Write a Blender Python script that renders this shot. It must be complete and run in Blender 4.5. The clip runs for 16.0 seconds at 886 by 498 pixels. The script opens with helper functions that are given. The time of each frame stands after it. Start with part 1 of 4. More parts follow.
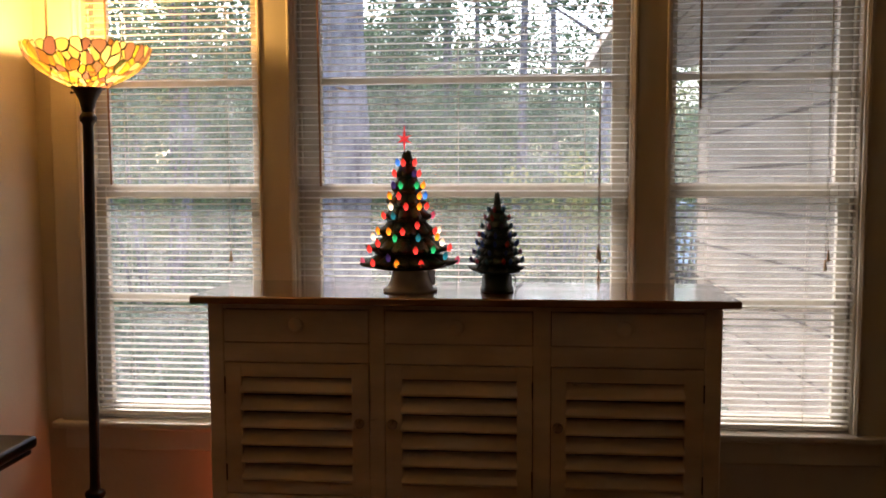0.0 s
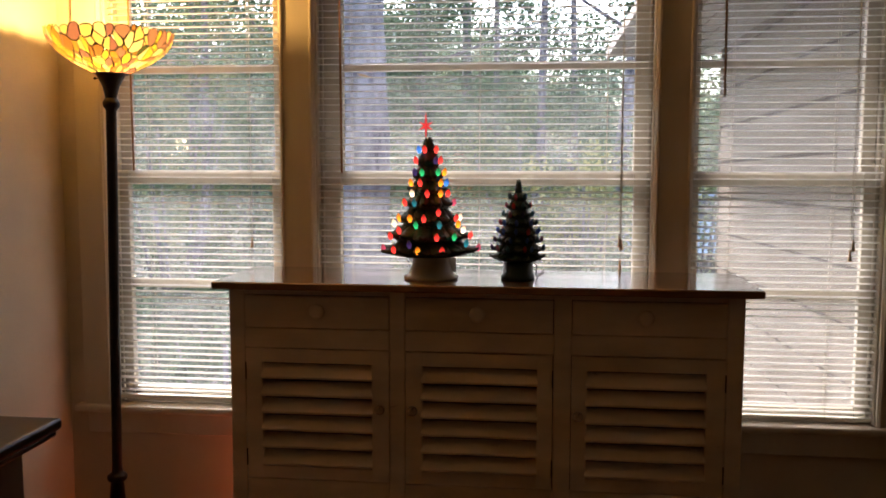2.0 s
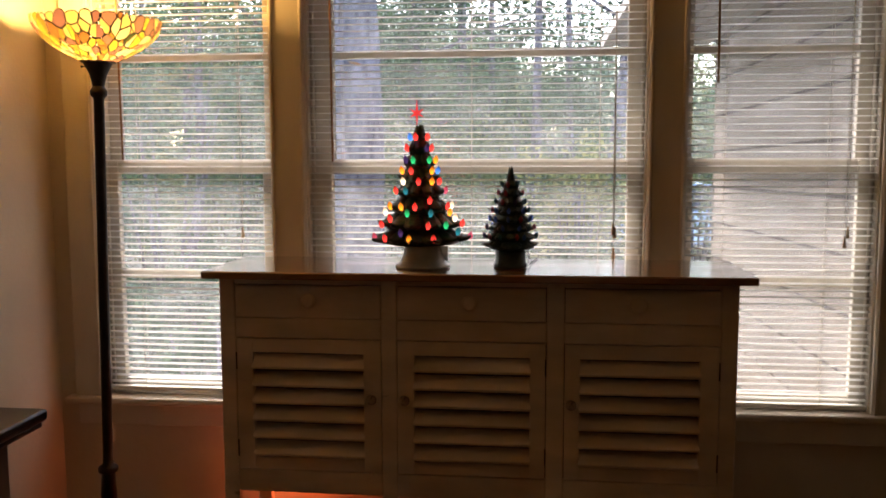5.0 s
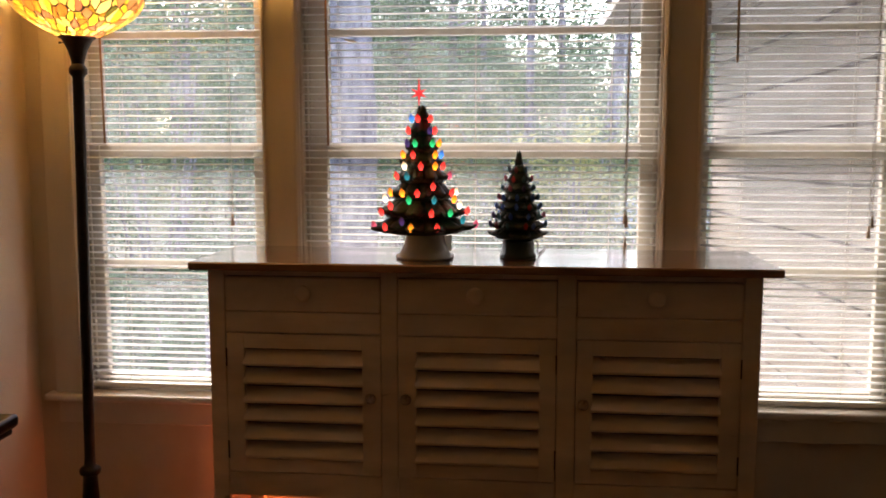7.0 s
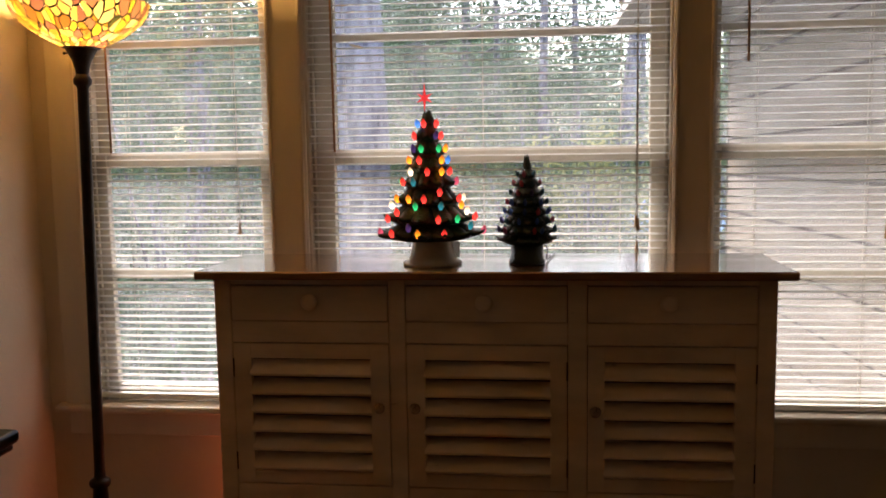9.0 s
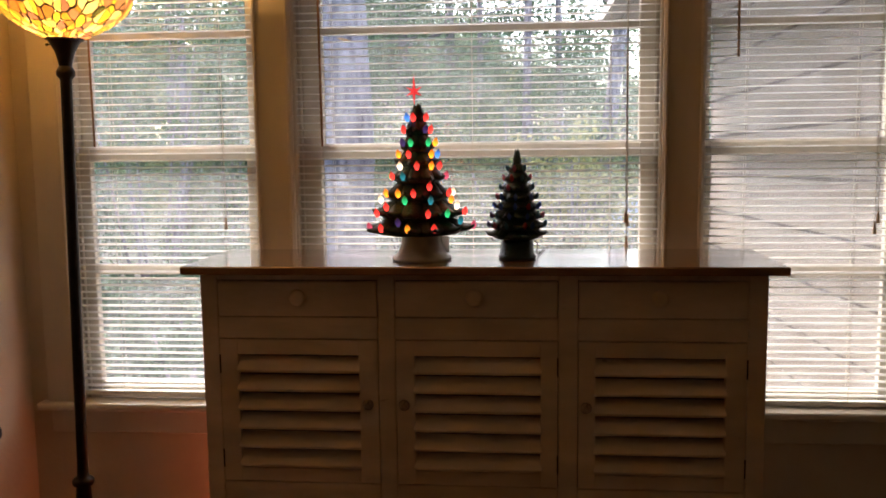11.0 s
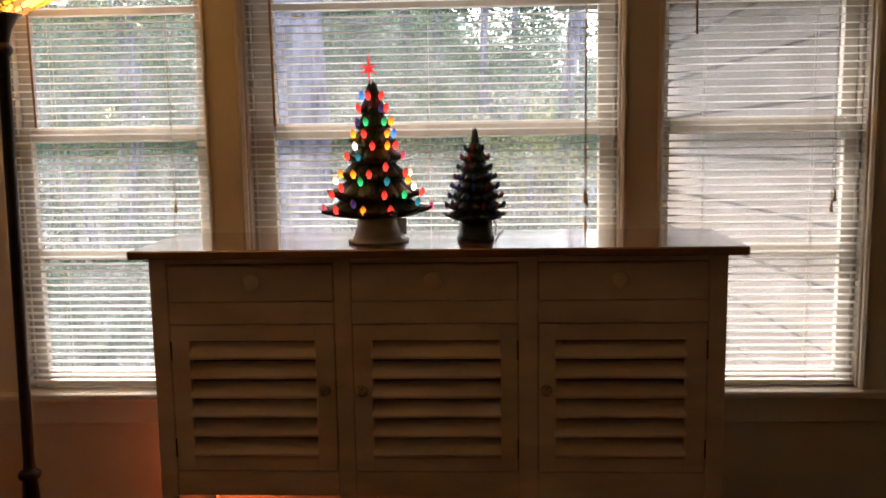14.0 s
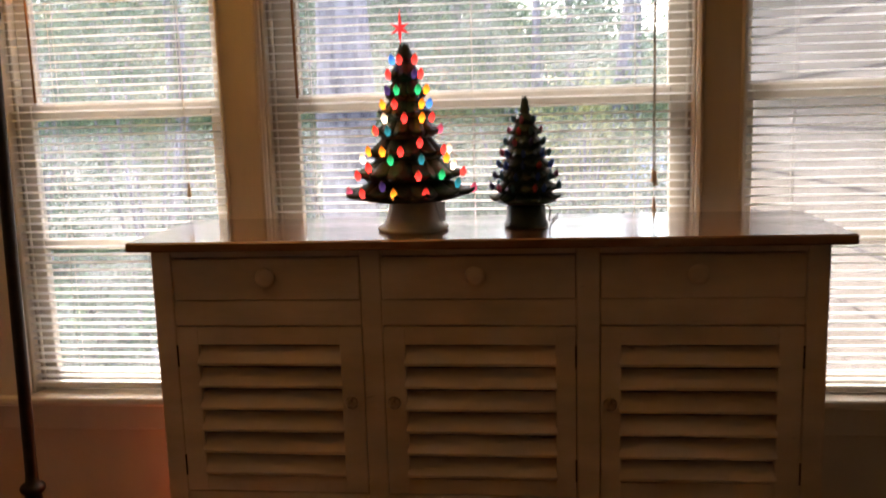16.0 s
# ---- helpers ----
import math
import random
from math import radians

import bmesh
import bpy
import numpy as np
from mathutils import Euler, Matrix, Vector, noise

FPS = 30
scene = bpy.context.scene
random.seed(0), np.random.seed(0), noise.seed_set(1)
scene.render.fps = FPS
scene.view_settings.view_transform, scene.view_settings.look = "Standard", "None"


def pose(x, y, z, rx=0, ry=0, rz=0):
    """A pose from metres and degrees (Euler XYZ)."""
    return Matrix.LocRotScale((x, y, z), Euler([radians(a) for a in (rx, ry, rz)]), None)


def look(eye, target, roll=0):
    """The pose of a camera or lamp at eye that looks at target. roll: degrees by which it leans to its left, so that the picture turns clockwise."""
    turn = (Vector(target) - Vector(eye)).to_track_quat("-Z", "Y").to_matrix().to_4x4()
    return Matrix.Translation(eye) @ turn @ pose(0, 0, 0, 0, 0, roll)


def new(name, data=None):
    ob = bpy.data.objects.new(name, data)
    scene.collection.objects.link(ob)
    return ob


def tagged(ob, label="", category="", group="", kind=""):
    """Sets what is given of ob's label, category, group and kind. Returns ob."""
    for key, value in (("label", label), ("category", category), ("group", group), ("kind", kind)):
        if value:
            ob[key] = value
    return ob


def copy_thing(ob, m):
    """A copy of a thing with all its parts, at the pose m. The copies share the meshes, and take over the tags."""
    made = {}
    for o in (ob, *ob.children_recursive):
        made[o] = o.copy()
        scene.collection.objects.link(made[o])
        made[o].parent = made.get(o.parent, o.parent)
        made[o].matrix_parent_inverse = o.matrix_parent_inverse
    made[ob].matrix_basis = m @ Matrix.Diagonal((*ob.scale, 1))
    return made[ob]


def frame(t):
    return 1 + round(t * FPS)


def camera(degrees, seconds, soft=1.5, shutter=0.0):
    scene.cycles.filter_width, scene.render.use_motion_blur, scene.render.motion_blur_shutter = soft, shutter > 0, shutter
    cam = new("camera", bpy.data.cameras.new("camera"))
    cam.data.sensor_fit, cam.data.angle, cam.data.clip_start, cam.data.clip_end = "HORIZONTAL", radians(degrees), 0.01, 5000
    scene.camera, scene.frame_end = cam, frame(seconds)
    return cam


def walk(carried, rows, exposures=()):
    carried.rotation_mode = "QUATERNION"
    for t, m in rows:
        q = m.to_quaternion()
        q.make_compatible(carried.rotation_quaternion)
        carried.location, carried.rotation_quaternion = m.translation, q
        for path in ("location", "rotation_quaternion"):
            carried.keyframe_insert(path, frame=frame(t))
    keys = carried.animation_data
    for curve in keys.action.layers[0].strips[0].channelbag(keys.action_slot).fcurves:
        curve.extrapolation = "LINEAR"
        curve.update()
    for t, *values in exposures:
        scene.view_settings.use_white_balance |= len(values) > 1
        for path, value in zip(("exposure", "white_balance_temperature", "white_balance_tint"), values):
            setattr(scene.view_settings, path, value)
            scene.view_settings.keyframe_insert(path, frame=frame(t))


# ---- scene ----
cam = camera(53.3, 16.0, soft=1.6, shutter=0.6)
PATH = [
    (0, (-0.025, 0.033, 1.264), (-0.217, 2.017, 1.098), -0.2),
    (0.5, (-0.033, 0.033, 1.262), (-0.233, 2.016, 1.092), 0.0),
    (1, (-0.041, 0.034, 1.259), (-0.258, 2.015, 1.081), -0.1),
    (1.5, (-0.039, 0.034, 1.262), (-0.263, 2.013, 1.074), 0.0),
    (2, (-0.036, 0.036, 1.259), (-0.267, 2.013, 1.068), 0.1),
    (2.5, (-0.033, 0.041, 1.255), (-0.26, 2.02, 1.071), 0.1),
    (3, (-0.031, 0.042, 1.256), (-0.259, 2.02, 1.065), -0.0),
    (5.5, (-0.024, 0.076, 1.244), (-0.242, 2.052, 1.021), -0.3),
    (6, (-0.039, 0.112, 1.244), (-0.231, 2.086, 0.984), -0.2),
    (6.5, (-0.068, 0.176, 1.236), (-0.23, 2.157, 1.014), 0.3),
    (7, (-0.084, 0.216, 1.231), (-0.282, 2.193, 0.996), -0.0),
    (7.5, (-0.052, 0.226, 1.241), (-0.291, 2.197, 1.003), -0.0),
    (8, (-0.045, 0.242, 1.236), (-0.332, 2.212, 1.042), -0.4),
    (8.5, (-0.057, 0.243, 1.237), (-0.311, 2.215, 1.022), -1.1),
    (9, (-0.062, 0.253, 1.234), (-0.298, 2.226, 1.008), -0.9),
    (9.2, (-0.065, 0.251, 1.219), (-0.294, 2.225, 0.996), -1.0),
    (11.3, (-0.085, 0.283, 1.223), (-0.27, 2.26, 0.99), -0.7),
    (11.5, (-0.078, 0.293, 1.231), (-0.249, 2.27, 0.982), -0.7),
    (12, (-0.079, 0.31, 1.22), (-0.185, 2.29, 0.953), -0.2),
    (12.5, (-0.082, 0.304, 1.219), (-0.195, 2.282, 0.944), -0.6),
    (13, (-0.083, 0.312, 1.211), (-0.21, 2.293, 0.965), -0.9),
    (13.5, (-0.082, 0.319, 1.211), (-0.196, 2.294, 0.919), -1.1),
    (14, (-0.087, 0.322, 1.213), (-0.189, 2.301, 0.943), -0.9),
    (14.5, (-0.098, 0.319, 1.217), (-0.212, 2.298, 0.951), -1.1),
    (15, (-0.122, 0.341, 1.204), (-0.211, 2.317, 0.909), -1.9),
    (15.5, (-0.092, 0.502, 1.195), (-0.254, 2.479, 0.939), -2.0),
    (16, (-0.085, 0.665, 1.198), (-0.307, 2.626, 0.876), -1.7),
]
EXPOSURES = [(0, 2.78, 6600, 18), (3, 2.82, 6600, 18), (5.5, 2.88, 6600, 18), (6, 2.92, 6600, 18), (6.5, 3.12, 6600, 18), (7, 3.12, 6600, 18), (8.5, 2.9, 6600, 18), (9, 2.92, 6600, 18), (11.5, 3.08, 6600, 18), (12.5, 3.26, 6600, 18), (13.5, 3.1, 6600, 18), (14.5, 3.12, 6600, 18), (15, 3.25, 6600, 18), (16, 3.35, 6600, 18)]
walk(cam, [(t, look(eye, target, roll)) for t, eye, target, roll in PATH], EXPOSURES)

# ---- world and lights ----
world = bpy.data.worlds.new("world")
scene.world = world
world.use_nodes = True
wn = world.node_tree.nodes
sky = wn.new("ShaderNodeTexSky")
sky.sky_type, sky.sun_disc = "NISHITA", False
sky.sun_elevation, sky.sun_rotation = radians(45), radians(-29)
sky.air_density, sky.dust_density = 1.0, 2.0
wn["Background"].inputs["Strength"].default_value = 0.15
world.node_tree.links.new(sky.outputs["Color"], wn["Background"].inputs["Color"])


def lamp(name, kind, place, watts, colour, size=0.05):
    data = bpy.data.lights.new(name, kind)
    data.energy, data.color = watts, colour
    if kind == "POINT":
        data.shadow_soft_size = size
    ob = new(name, data)
    ob.location = place
    return ob


sun = lamp("sun", "SUN", (0, 20, 20), 1.4, (1.0, 0.98, 0.96))
sun.data.angle = radians(20)
sun.matrix_world = look((-4.5, 8, 9.2), (0, 0, 0))
torch = lamp("torchiere_light", "POINT", (-1.45, 2.8, 1.672), 5.2, (1.0, 0.57, 0.15), 0.035)
night = lamp("night_light_glow", "POINT", (-0.9, 3.0, 0.175), 0.32, (1.0, 0.19, 0.06), 0.02)


# ---- materials ----
def material(name, colour, rough=0.6, metal=0.0, vary=0.08, scale=14.0, bump=0.1, bump_scale=160.0, stretch=(1, 1, 1), coat=0.0, second=None, random=0.0, chips=None):
    """A surface with coarse and fine variation of colour, and fine relief."""
    m = bpy.data.materials.new(name)
    m.use_nodes = True
    n, l = m.node_tree.nodes, m.node_tree.links
    p = n["Principled BSDF"]
    p.inputs["Roughness"].default_value, p.inputs["Metallic"].default_value = rough, metal
    p.inputs["Coat Weight"].default_value, p.inputs["Coat Roughness"].default_value = coat, 0.12
    co, mp = n.new("ShaderNodeTexCoord"), n.new("ShaderNodeMapping")
    mp.inputs["Scale"].default_value = stretch
    l.new(co.outputs["Object"], mp.inputs["Vector"])
    big, fine = n.new("ShaderNodeTexNoise"), n.new("ShaderNodeTexNoise")
    big.inputs["Scale"].default_value, big.inputs["Detail"].default_value = scale, 6
    fine.inputs["Scale"].default_value, fine.inputs["Detail"].default_value = bump_scale, 4
    l.new(mp.outputs["Vector"], big.inputs["Vector"]), l.new(mp.outputs["Vector"], fine.inputs["Vector"])
    ramp = n.new("ShaderNodeValToRGB")
    dark = second or tuple(c * (1 - 3 * vary) for c in colour)
    ramp.color_ramp.elements[0].position, ramp.color_ramp.elements[1].position = 0.32, 0.62
    ramp.color_ramp.elements[0].color, ramp.color_ramp.elements[1].color = (*dark, 1), (*colour, 1)
    l.new(big.outputs["Fac"], ramp.inputs["Fac"])
    out = ramp.outputs["Color"]
    if random:
        info, hsv, rng = n.new("ShaderNodeObjectInfo"), n.new("ShaderNodeHueSaturation"), n.new("ShaderNodeMapRange")
        rng.inputs["To Min"].default_value, rng.inputs["To Max"].default_value = 1 - random, 1 + random
        l.new(info.outputs["Random"], rng.inputs["Value"]), l.new(rng.outputs["Result"], hsv.inputs["Value"])
        l.new(out, hsv.inputs["Color"])
        out = hsv.outputs["Color"]
    if chips:
        spots, cut, mix = n.new("ShaderNodeTexNoise"), n.new("ShaderNodeMapRange"), n.new("ShaderNodeMix")
        mix.data_type = "RGBA"
        spots.inputs["Scale"].default_value, spots.inputs["Detail"].default_value = 26.0, 7
        cut.inputs["From Min"].default_value, cut.inputs["From Max"].default_value = 0.69, 0.75
        l.new(mp.outputs["Vector"], spots.inputs["Vector"]), l.new(spots.outputs["Fac"], cut.inputs["Value"])
        l.new(cut.outputs["Result"], mix.inputs["Factor"]), l.new(out, mix.inputs["A"])
        mix.inputs["B"].default_value = (*chips, 1)
        out = mix.outputs["Result"]
    l.new(out, p.inputs["Base Color"])
    bp = n.new("ShaderNodeBump")
    bp.inputs["Strength"].default_value, bp.inputs["Distance"].default_value = bump, 0.004
    l.new(fine.outputs["Fac"], bp.inputs["Height"]), l.new(bp.outputs["Normal"], p.inputs["Normal"])
    return m


def clear(name, colour, gloss=0.03, dust_haze=0.06):
    """A clear pane with a faint mirror sheen and a dusty film that also stands in for haze and glare."""
    m = bpy.data.materials.new(name)
    m.use_nodes = True
    n, l = m.node_tree.nodes, m.node_tree.links
    n.remove(n["Principled BSDF"])
    a, b, mix = n.new("ShaderNodeBsdfTransparent"), n.new("ShaderNodeBsdfGlossy"), n.new("ShaderNodeMixShader")
    a.inputs["Color"].default_value = (*colour, 1)
    b.inputs["Roughness"].default_value = 0.05
    mix.inputs["Fac"].default_value = gloss
    l.new(a.outputs[0], mix.inputs[1]), l.new(b.outputs[0], mix.inputs[2])
    film, over = n.new("ShaderNodeBsdfTranslucent"), n.new("ShaderNodeMixShader")
    film.inputs["Color"].default_value = (0.9, 0.9, 0.9, 1)
    co, tex, rng = n.new("ShaderNodeTexCoord"), n.new("ShaderNodeTexNoise"), n.new("ShaderNodeMapRange")
    tex.inputs["Scale"].default_value, tex.inputs["Detail"].default_value = 9.0, 8
    rng.inputs["From Min"].default_value, rng.inputs["From Max"].default_value = 0.3, 0.75
    rng.inputs["To Min"].default_value, rng.inputs["To Max"].default_value = dust_haze * 0.5, dust_haze * 1.8
    l.new(co.outputs["Object"], tex.inputs["Vector"]), l.new(tex.outputs["Fac"], rng.inputs["Value"])
    l.new(rng.outputs["Result"], over.inputs["Fac"])
    l.new(mix.outputs[0], over.inputs[1]), l.new(film.outputs[0], over.inputs[2])
    l.new(over.outputs[0], n["Material Output"].inputs["Surface"])
    return m


def leafy(name, colour, second, through_part=0.3, scale=3.0):
    """Leaves and thin plastic: part of the light passes through."""
    m = bpy.data.materials.new(name)
    m.use_nodes = True
    n, l = m.node_tree.nodes, m.node_tree.links
    n.remove(n["Principled BSDF"])
    a, b, mix = n.new("ShaderNodeBsdfDiffuse"), n.new("ShaderNodeBsdfTranslucent"), n.new("ShaderNodeMixShader")
    geo, ramp = n.new("ShaderNodeNewGeometry"), n.new("ShaderNodeValToRGB")
    ramp.color_ramp.elements[0].color, ramp.color_ramp.elements[1].color = (*colour, 1), (*second, 1)
    l.new(geo.outputs["Random Per Island"], ramp.inputs["Fac"])
    l.new(ramp.outputs["Color"], a.inputs["Color"]), l.new(ramp.outputs["Color"], b.inputs["Color"])
    mix.inputs["Fac"].default_value = through_part
    l.new(a.outputs[0], mix.inputs[1]), l.new(b.outputs[0], mix.inputs[2])
    l.new(mix.outputs[0], n["Material Output"].inputs["Surface"])
    return m


def glowing(name, colour, strength, body=None, size=0.0):
    """A small coloured bulb that gives off light of its own, strongest at the stem where a size is given."""
    m = bpy.data.materials.new(name)
    m.use_nodes = True
    n, l = m.node_tree.nodes, m.node_tree.links
    p = n["Principled BSDF"]
    p.inputs["Base Color"].default_value = (*(body or colour), 1)
    p.inputs["Roughness"].default_value = 0.25
    p.inputs["Emission Color"].default_value = (*colour, 1)
    p.inputs["Emission Strength"].default_value = strength
    if size:
        co, sep, rng = n.new("ShaderNodeTexCoord"), n.new("ShaderNodeSeparateXYZ"), n.new("ShaderNodeMapRange")
        rng.inputs["From Min"].default_value, rng.inputs["From Max"].default_value = 0.0, size
        rng.inputs["To Min"].default_value, rng.inputs["To Max"].default_value = strength * 3.2, strength * 0.12
        l.new(co.outputs["Object"], sep.inputs["Vector"]), l.new(sep.outputs["Z"], rng.inputs["Value"])
        l.new(rng.outputs["Result"], p.inputs["Emission Strength"])
    return m


M_WALL = material("wall_paint", (0.56, 0.48, 0.38), 0.85, vary=0.03, scale=5, bump=0.25, bump_scale=60)
M_TRIM = material("trim_paint", (0.6, 0.53, 0.43), 0.45, vary=0.04, scale=9, bump=0.12, bump_scale=90, stretch=(1, 1, 0.3))
M_SASH = material("sash_paint", (0.6, 0.54, 0.44), 0.45, vary=0.05, scale=20, bump=0.15, bump_scale=120)
# Tone of the unseen walls, set by the light they bounce onto the sideboard.
M_REAR = material("bounce_wall_tone", (0.52, 0.5, 0.46), 0.85, vary=0.03, scale=5, bump=0.25, bump_scale=60)
M_CEIL = material("ceiling_paint", (0.72, 0.71, 0.68), 0.9, vary=0.03, scale=4, bump=0.2, bump_scale=80)
M_FLOOR = material("floor_wood", (0.2, 0.1, 0.045), 0.35, vary=0.12, scale=6, bump=0.1, stretch=(0.2, 2, 1), random=0.25)
M_CREAM = material("cream_cabinet_paint", (0.68, 0.53, 0.4), 0.5, vary=0.09, scale=11, bump=0.3, bump_scale=70, stretch=(0.35, 1, 1), chips=(0.3, 0.21, 0.14))
M_KNOB = material("rubbed_knob_paint", (0.46, 0.34, 0.25), 0.5, vary=0.14, scale=60, second=(0.1, 0.06, 0.04))
# Dark backing that puts the shade of gaps and joints into its colour.
M_DARKBACK = material("dark_backing", (0.08, 0.045, 0.025), 0.8, vary=0.1, scale=40)
M_TOP = material("varnished_wood", (0.3, 0.128, 0.052), 0.16, vary=0.16, scale=5, bump=0.04, bump_scale=40, stretch=(0.25, 3, 1), coat=1.0)
M_SLAT = leafy("white_vinyl_slat", (0.8, 0.79, 0.75), (0.76, 0.75, 0.71), 0.5)
M_RAIL = material("white_blind_rail", (0.8, 0.76, 0.68), 0.4, vary=0.03, scale=30, bump=0.05)
M_CORD = material("pale_cord", (0.62, 0.55, 0.42), 0.8, vary=0.05, scale=80)
M_WAND = material("amber_wand", (0.38, 0.19, 0.08), 0.25, vary=0.08, scale=40)
M_TASSEL = material("wood_tassel", (0.6, 0.42, 0.24), 0.45, vary=0.1, scale=90)
M_IRON = material("dark_bronze", (0.022, 0.015, 0.011), 0.42, metal=0.6, vary=0.12, scale=40, bump=0.15, bump_scale=200)
M_CAME = material("lead_came", (0.02, 0.015, 0.01), 0.5, metal=0.5, vary=0.1, scale=60)
M_GREEN = material("green_glaze", (0.003, 0.024, 0.014), 0.5, vary=0.15, scale=60, bump=0.9, bump_scale=130)
M_BLUEGREEN = material("teal_green_glaze", (0.007, 0.032, 0.024), 0.36, vary=0.15, scale=60, bump=0.6, bump_scale=130, second=(0.005, 0.02, 0.015))
M_WHITE = material("white_glaze", (0.72, 0.68, 0.6), 0.25, vary=0.04, scale=30, bump=0.1)
M_DESK = material("black_lacquer", (0.012, 0.01, 0.01), 0.3, vary=0.1, scale=12, bump=0.06)
M_DESKBODY = material("grey_brown_wood", (0.16, 0.11, 0.075), 0.5, vary=0.1, scale=8, stretch=(1, 1, 0.2))
M_STEEL = material("dark_hinge", (0.05, 0.035, 0.025), 0.5, metal=0.7)
M_GLASS = clear("window_glass", (0.95, 0.96, 0.95), dust_haze=0.042)
M_SIDING = material("pale_siding", (0.27, 0.205, 0.145), 0.75, vary=0.05, scale=2.5, bump=0.25, bump_scale=40, stretch=(1, 0.3, 1), random=0.05)
M_EAVE = material("eave_paint", (0.6, 0.52, 0.45), 0.7, vary=0.05, scale=3)
M_ROOF = material("roof_shingle", (0.09, 0.08, 0.075), 0.9, vary=0.15, scale=9)
M_GROUND = material("leaf_litter", (0.09, 0.08, 0.06), 0.95, vary=0.2, scale=1.2, bump=0.8, bump_scale=14, second=(0.03, 0.045, 0.018))
M_BARK = material("grey_bark", (0.27, 0.24, 0.27), 0.95, vary=0.4, scale=17, bump=1.0, bump_scale=26, stretch=(1, 1, 0.3), second=(0.05, 0.045, 0.055))
M_LEAF = leafy("green_leaves", (0.03, 0.065, 0.04), (0.12, 0.19, 0.1))
# Yellow-green leaves, brightened so that sunlight is part of the colour.
M_LEAF3 = leafy("sunlit_yellow_leaves", (0.26, 0.28, 0.12), (0.5, 0.46, 0.2), 0.45)
M_LEAF2 = leafy("olive_leaves", (0.1, 0.14, 0.07), (0.27, 0.28, 0.13))


# ---- building helpers ----
def part(name, bm, mat, parent=None, label=""):
    """Links a bmesh as one mesh object, under a thing or a part."""
    me = bpy.data.meshes.new(name)
    bm.to_mesh(me)
    bm.free()
    me.materials.append(mat)
    ob = new(name, me)
    if parent:
        ob.parent = parent
    if label:
        ob["label"] = label
    return ob


def again(name, ob, place, parent):
    """Another part on the same mesh."""
    o = new(name, ob.data)
    o.location, o.parent = place, parent
    return o


def thing(name, place, label, category, group="", kind=""):
    ob = new(name)
    ob.location = place
    ob.empty_display_size = 0.05
    return tagged(ob, label, category, group, kind)


def box(bm, x0, x1, y0, y1, z0, z1, bevel=0.0, seg=1):
    made = bmesh.ops.create_cube(bm, size=1.0, matrix=Matrix.Translation(((x0 + x1) / 2, (y0 + y1) / 2, (z0 + z1) / 2)) @ Matrix.Diagonal((x1 - x0, y1 - y0, z1 - z0, 1)))
    if bevel:
        edges = {e for v in made["verts"] for e in v.link_edges}
        bmesh.ops.bevel(bm, geom=list(edges), offset=bevel, segments=seg, affect="EDGES", profile=0.5)
    return bm


def boxed(*a, **k):
    return box(bmesh.new(), *a, **k)


def lathe(profile, seg=32, bm=None, centre=(0, 0, 0), smooth=True):
    """Turns a profile of (radius, height) round the upright axis."""
    bm = bm or bmesh.new()
    rings = []
    for r, z in profile:
        if r < 1e-5:
            rings.append([bm.verts.new((centre[0], centre[1], centre[2] + z))])
        else:
            rings.append([bm.verts.new((centre[0] + r * math.cos(2 * math.pi * i / seg), centre[1] + r * math.sin(2 * math.pi * i / seg), centre[2] + z)) for i in range(seg)])
    for a, b in zip(rings, rings[1:]):
        for i in range(seg):
            j = (i + 1) % seg
            q = [a[i % len(a)], a[j % len(a)], b[j % len(b)], b[i % len(b)]]
            q = list(dict.fromkeys(q))
            if len(q) > 2:
                f = bm.faces.new(q)
                f.smooth = smooth
    return bm


def rod(bm, a, b, r0, r1=None, seg=8):
    """A round rod from a to b."""
    a, b = Vector(a), Vector(b)
    d = b - a
    m = Matrix.Translation((a + b) / 2) @ d.to_track_quat("Z", "Y").to_matrix().to_4x4()
    made = bmesh.ops.create_cone(bm, cap_ends=True, segments=seg, radius1=r0, radius2=r0 if r1 is None else r1, depth=d.length, matrix=m)
    for f in {f for v in made["verts"] for f in v.link_faces}:
        f.smooth = True
    return bm


# ---- the room ----
X0, X1, Y0, YW, TOP = -1.77, 2.6, -2.4, 3.05, 2.55
OPENINGS = ((-1.61, -0.945), (-0.845, 0.33), (0.43, 1.07))
STILES = ((0.044, 0.044), (0.069, 0.051), (0.026, 0.044))
SILL, HEAD = 0.375, 2.05
WALL_T = 0.16
FZ = -0.08


def structure(name, bm, mat, label, category):
    return tagged(part(name, bm, mat), label, category, "", "structure")


fl = structure("floor", boxed(X0 - 0.2, X1 + 0.2, Y0 - 0.2, YW + WALL_T, FZ - 0.12, FZ - 0.006), M_FLOOR, "dark brown wooden floor under the sideboard", "floor")
structure("ceiling", boxed(X0 - 0.2, X1 + 0.2, Y0 - 0.2, YW + WALL_T, TOP, TOP + 0.12), M_CEIL, "plain off-white painted ceiling", "ceiling")
structure("wall_west", boxed(X0 - 0.14, X0, Y0, YW, FZ - 0.01, TOP), M_WALL, "warm beige painted wall beside the floor lamp", "wall")
structure("wall_east", boxed(X1, X1 + 0.14, Y0, YW, FZ - 0.01, TOP), M_REAR, "plain unseen side wall, toned for bounced light", "wall")
structure("wall_south", boxed(X0 - 0.14, X1 + 0.14, Y0 - 0.14, Y0, FZ - 0.01, TOP), M_REAR, "plain unseen rear wall, toned for bounced light", "wall")
bm = bmesh.new()
edges = [X0 - 0.14] + [x for o in OPENINGS for x in o] + [X1 + 0.14]
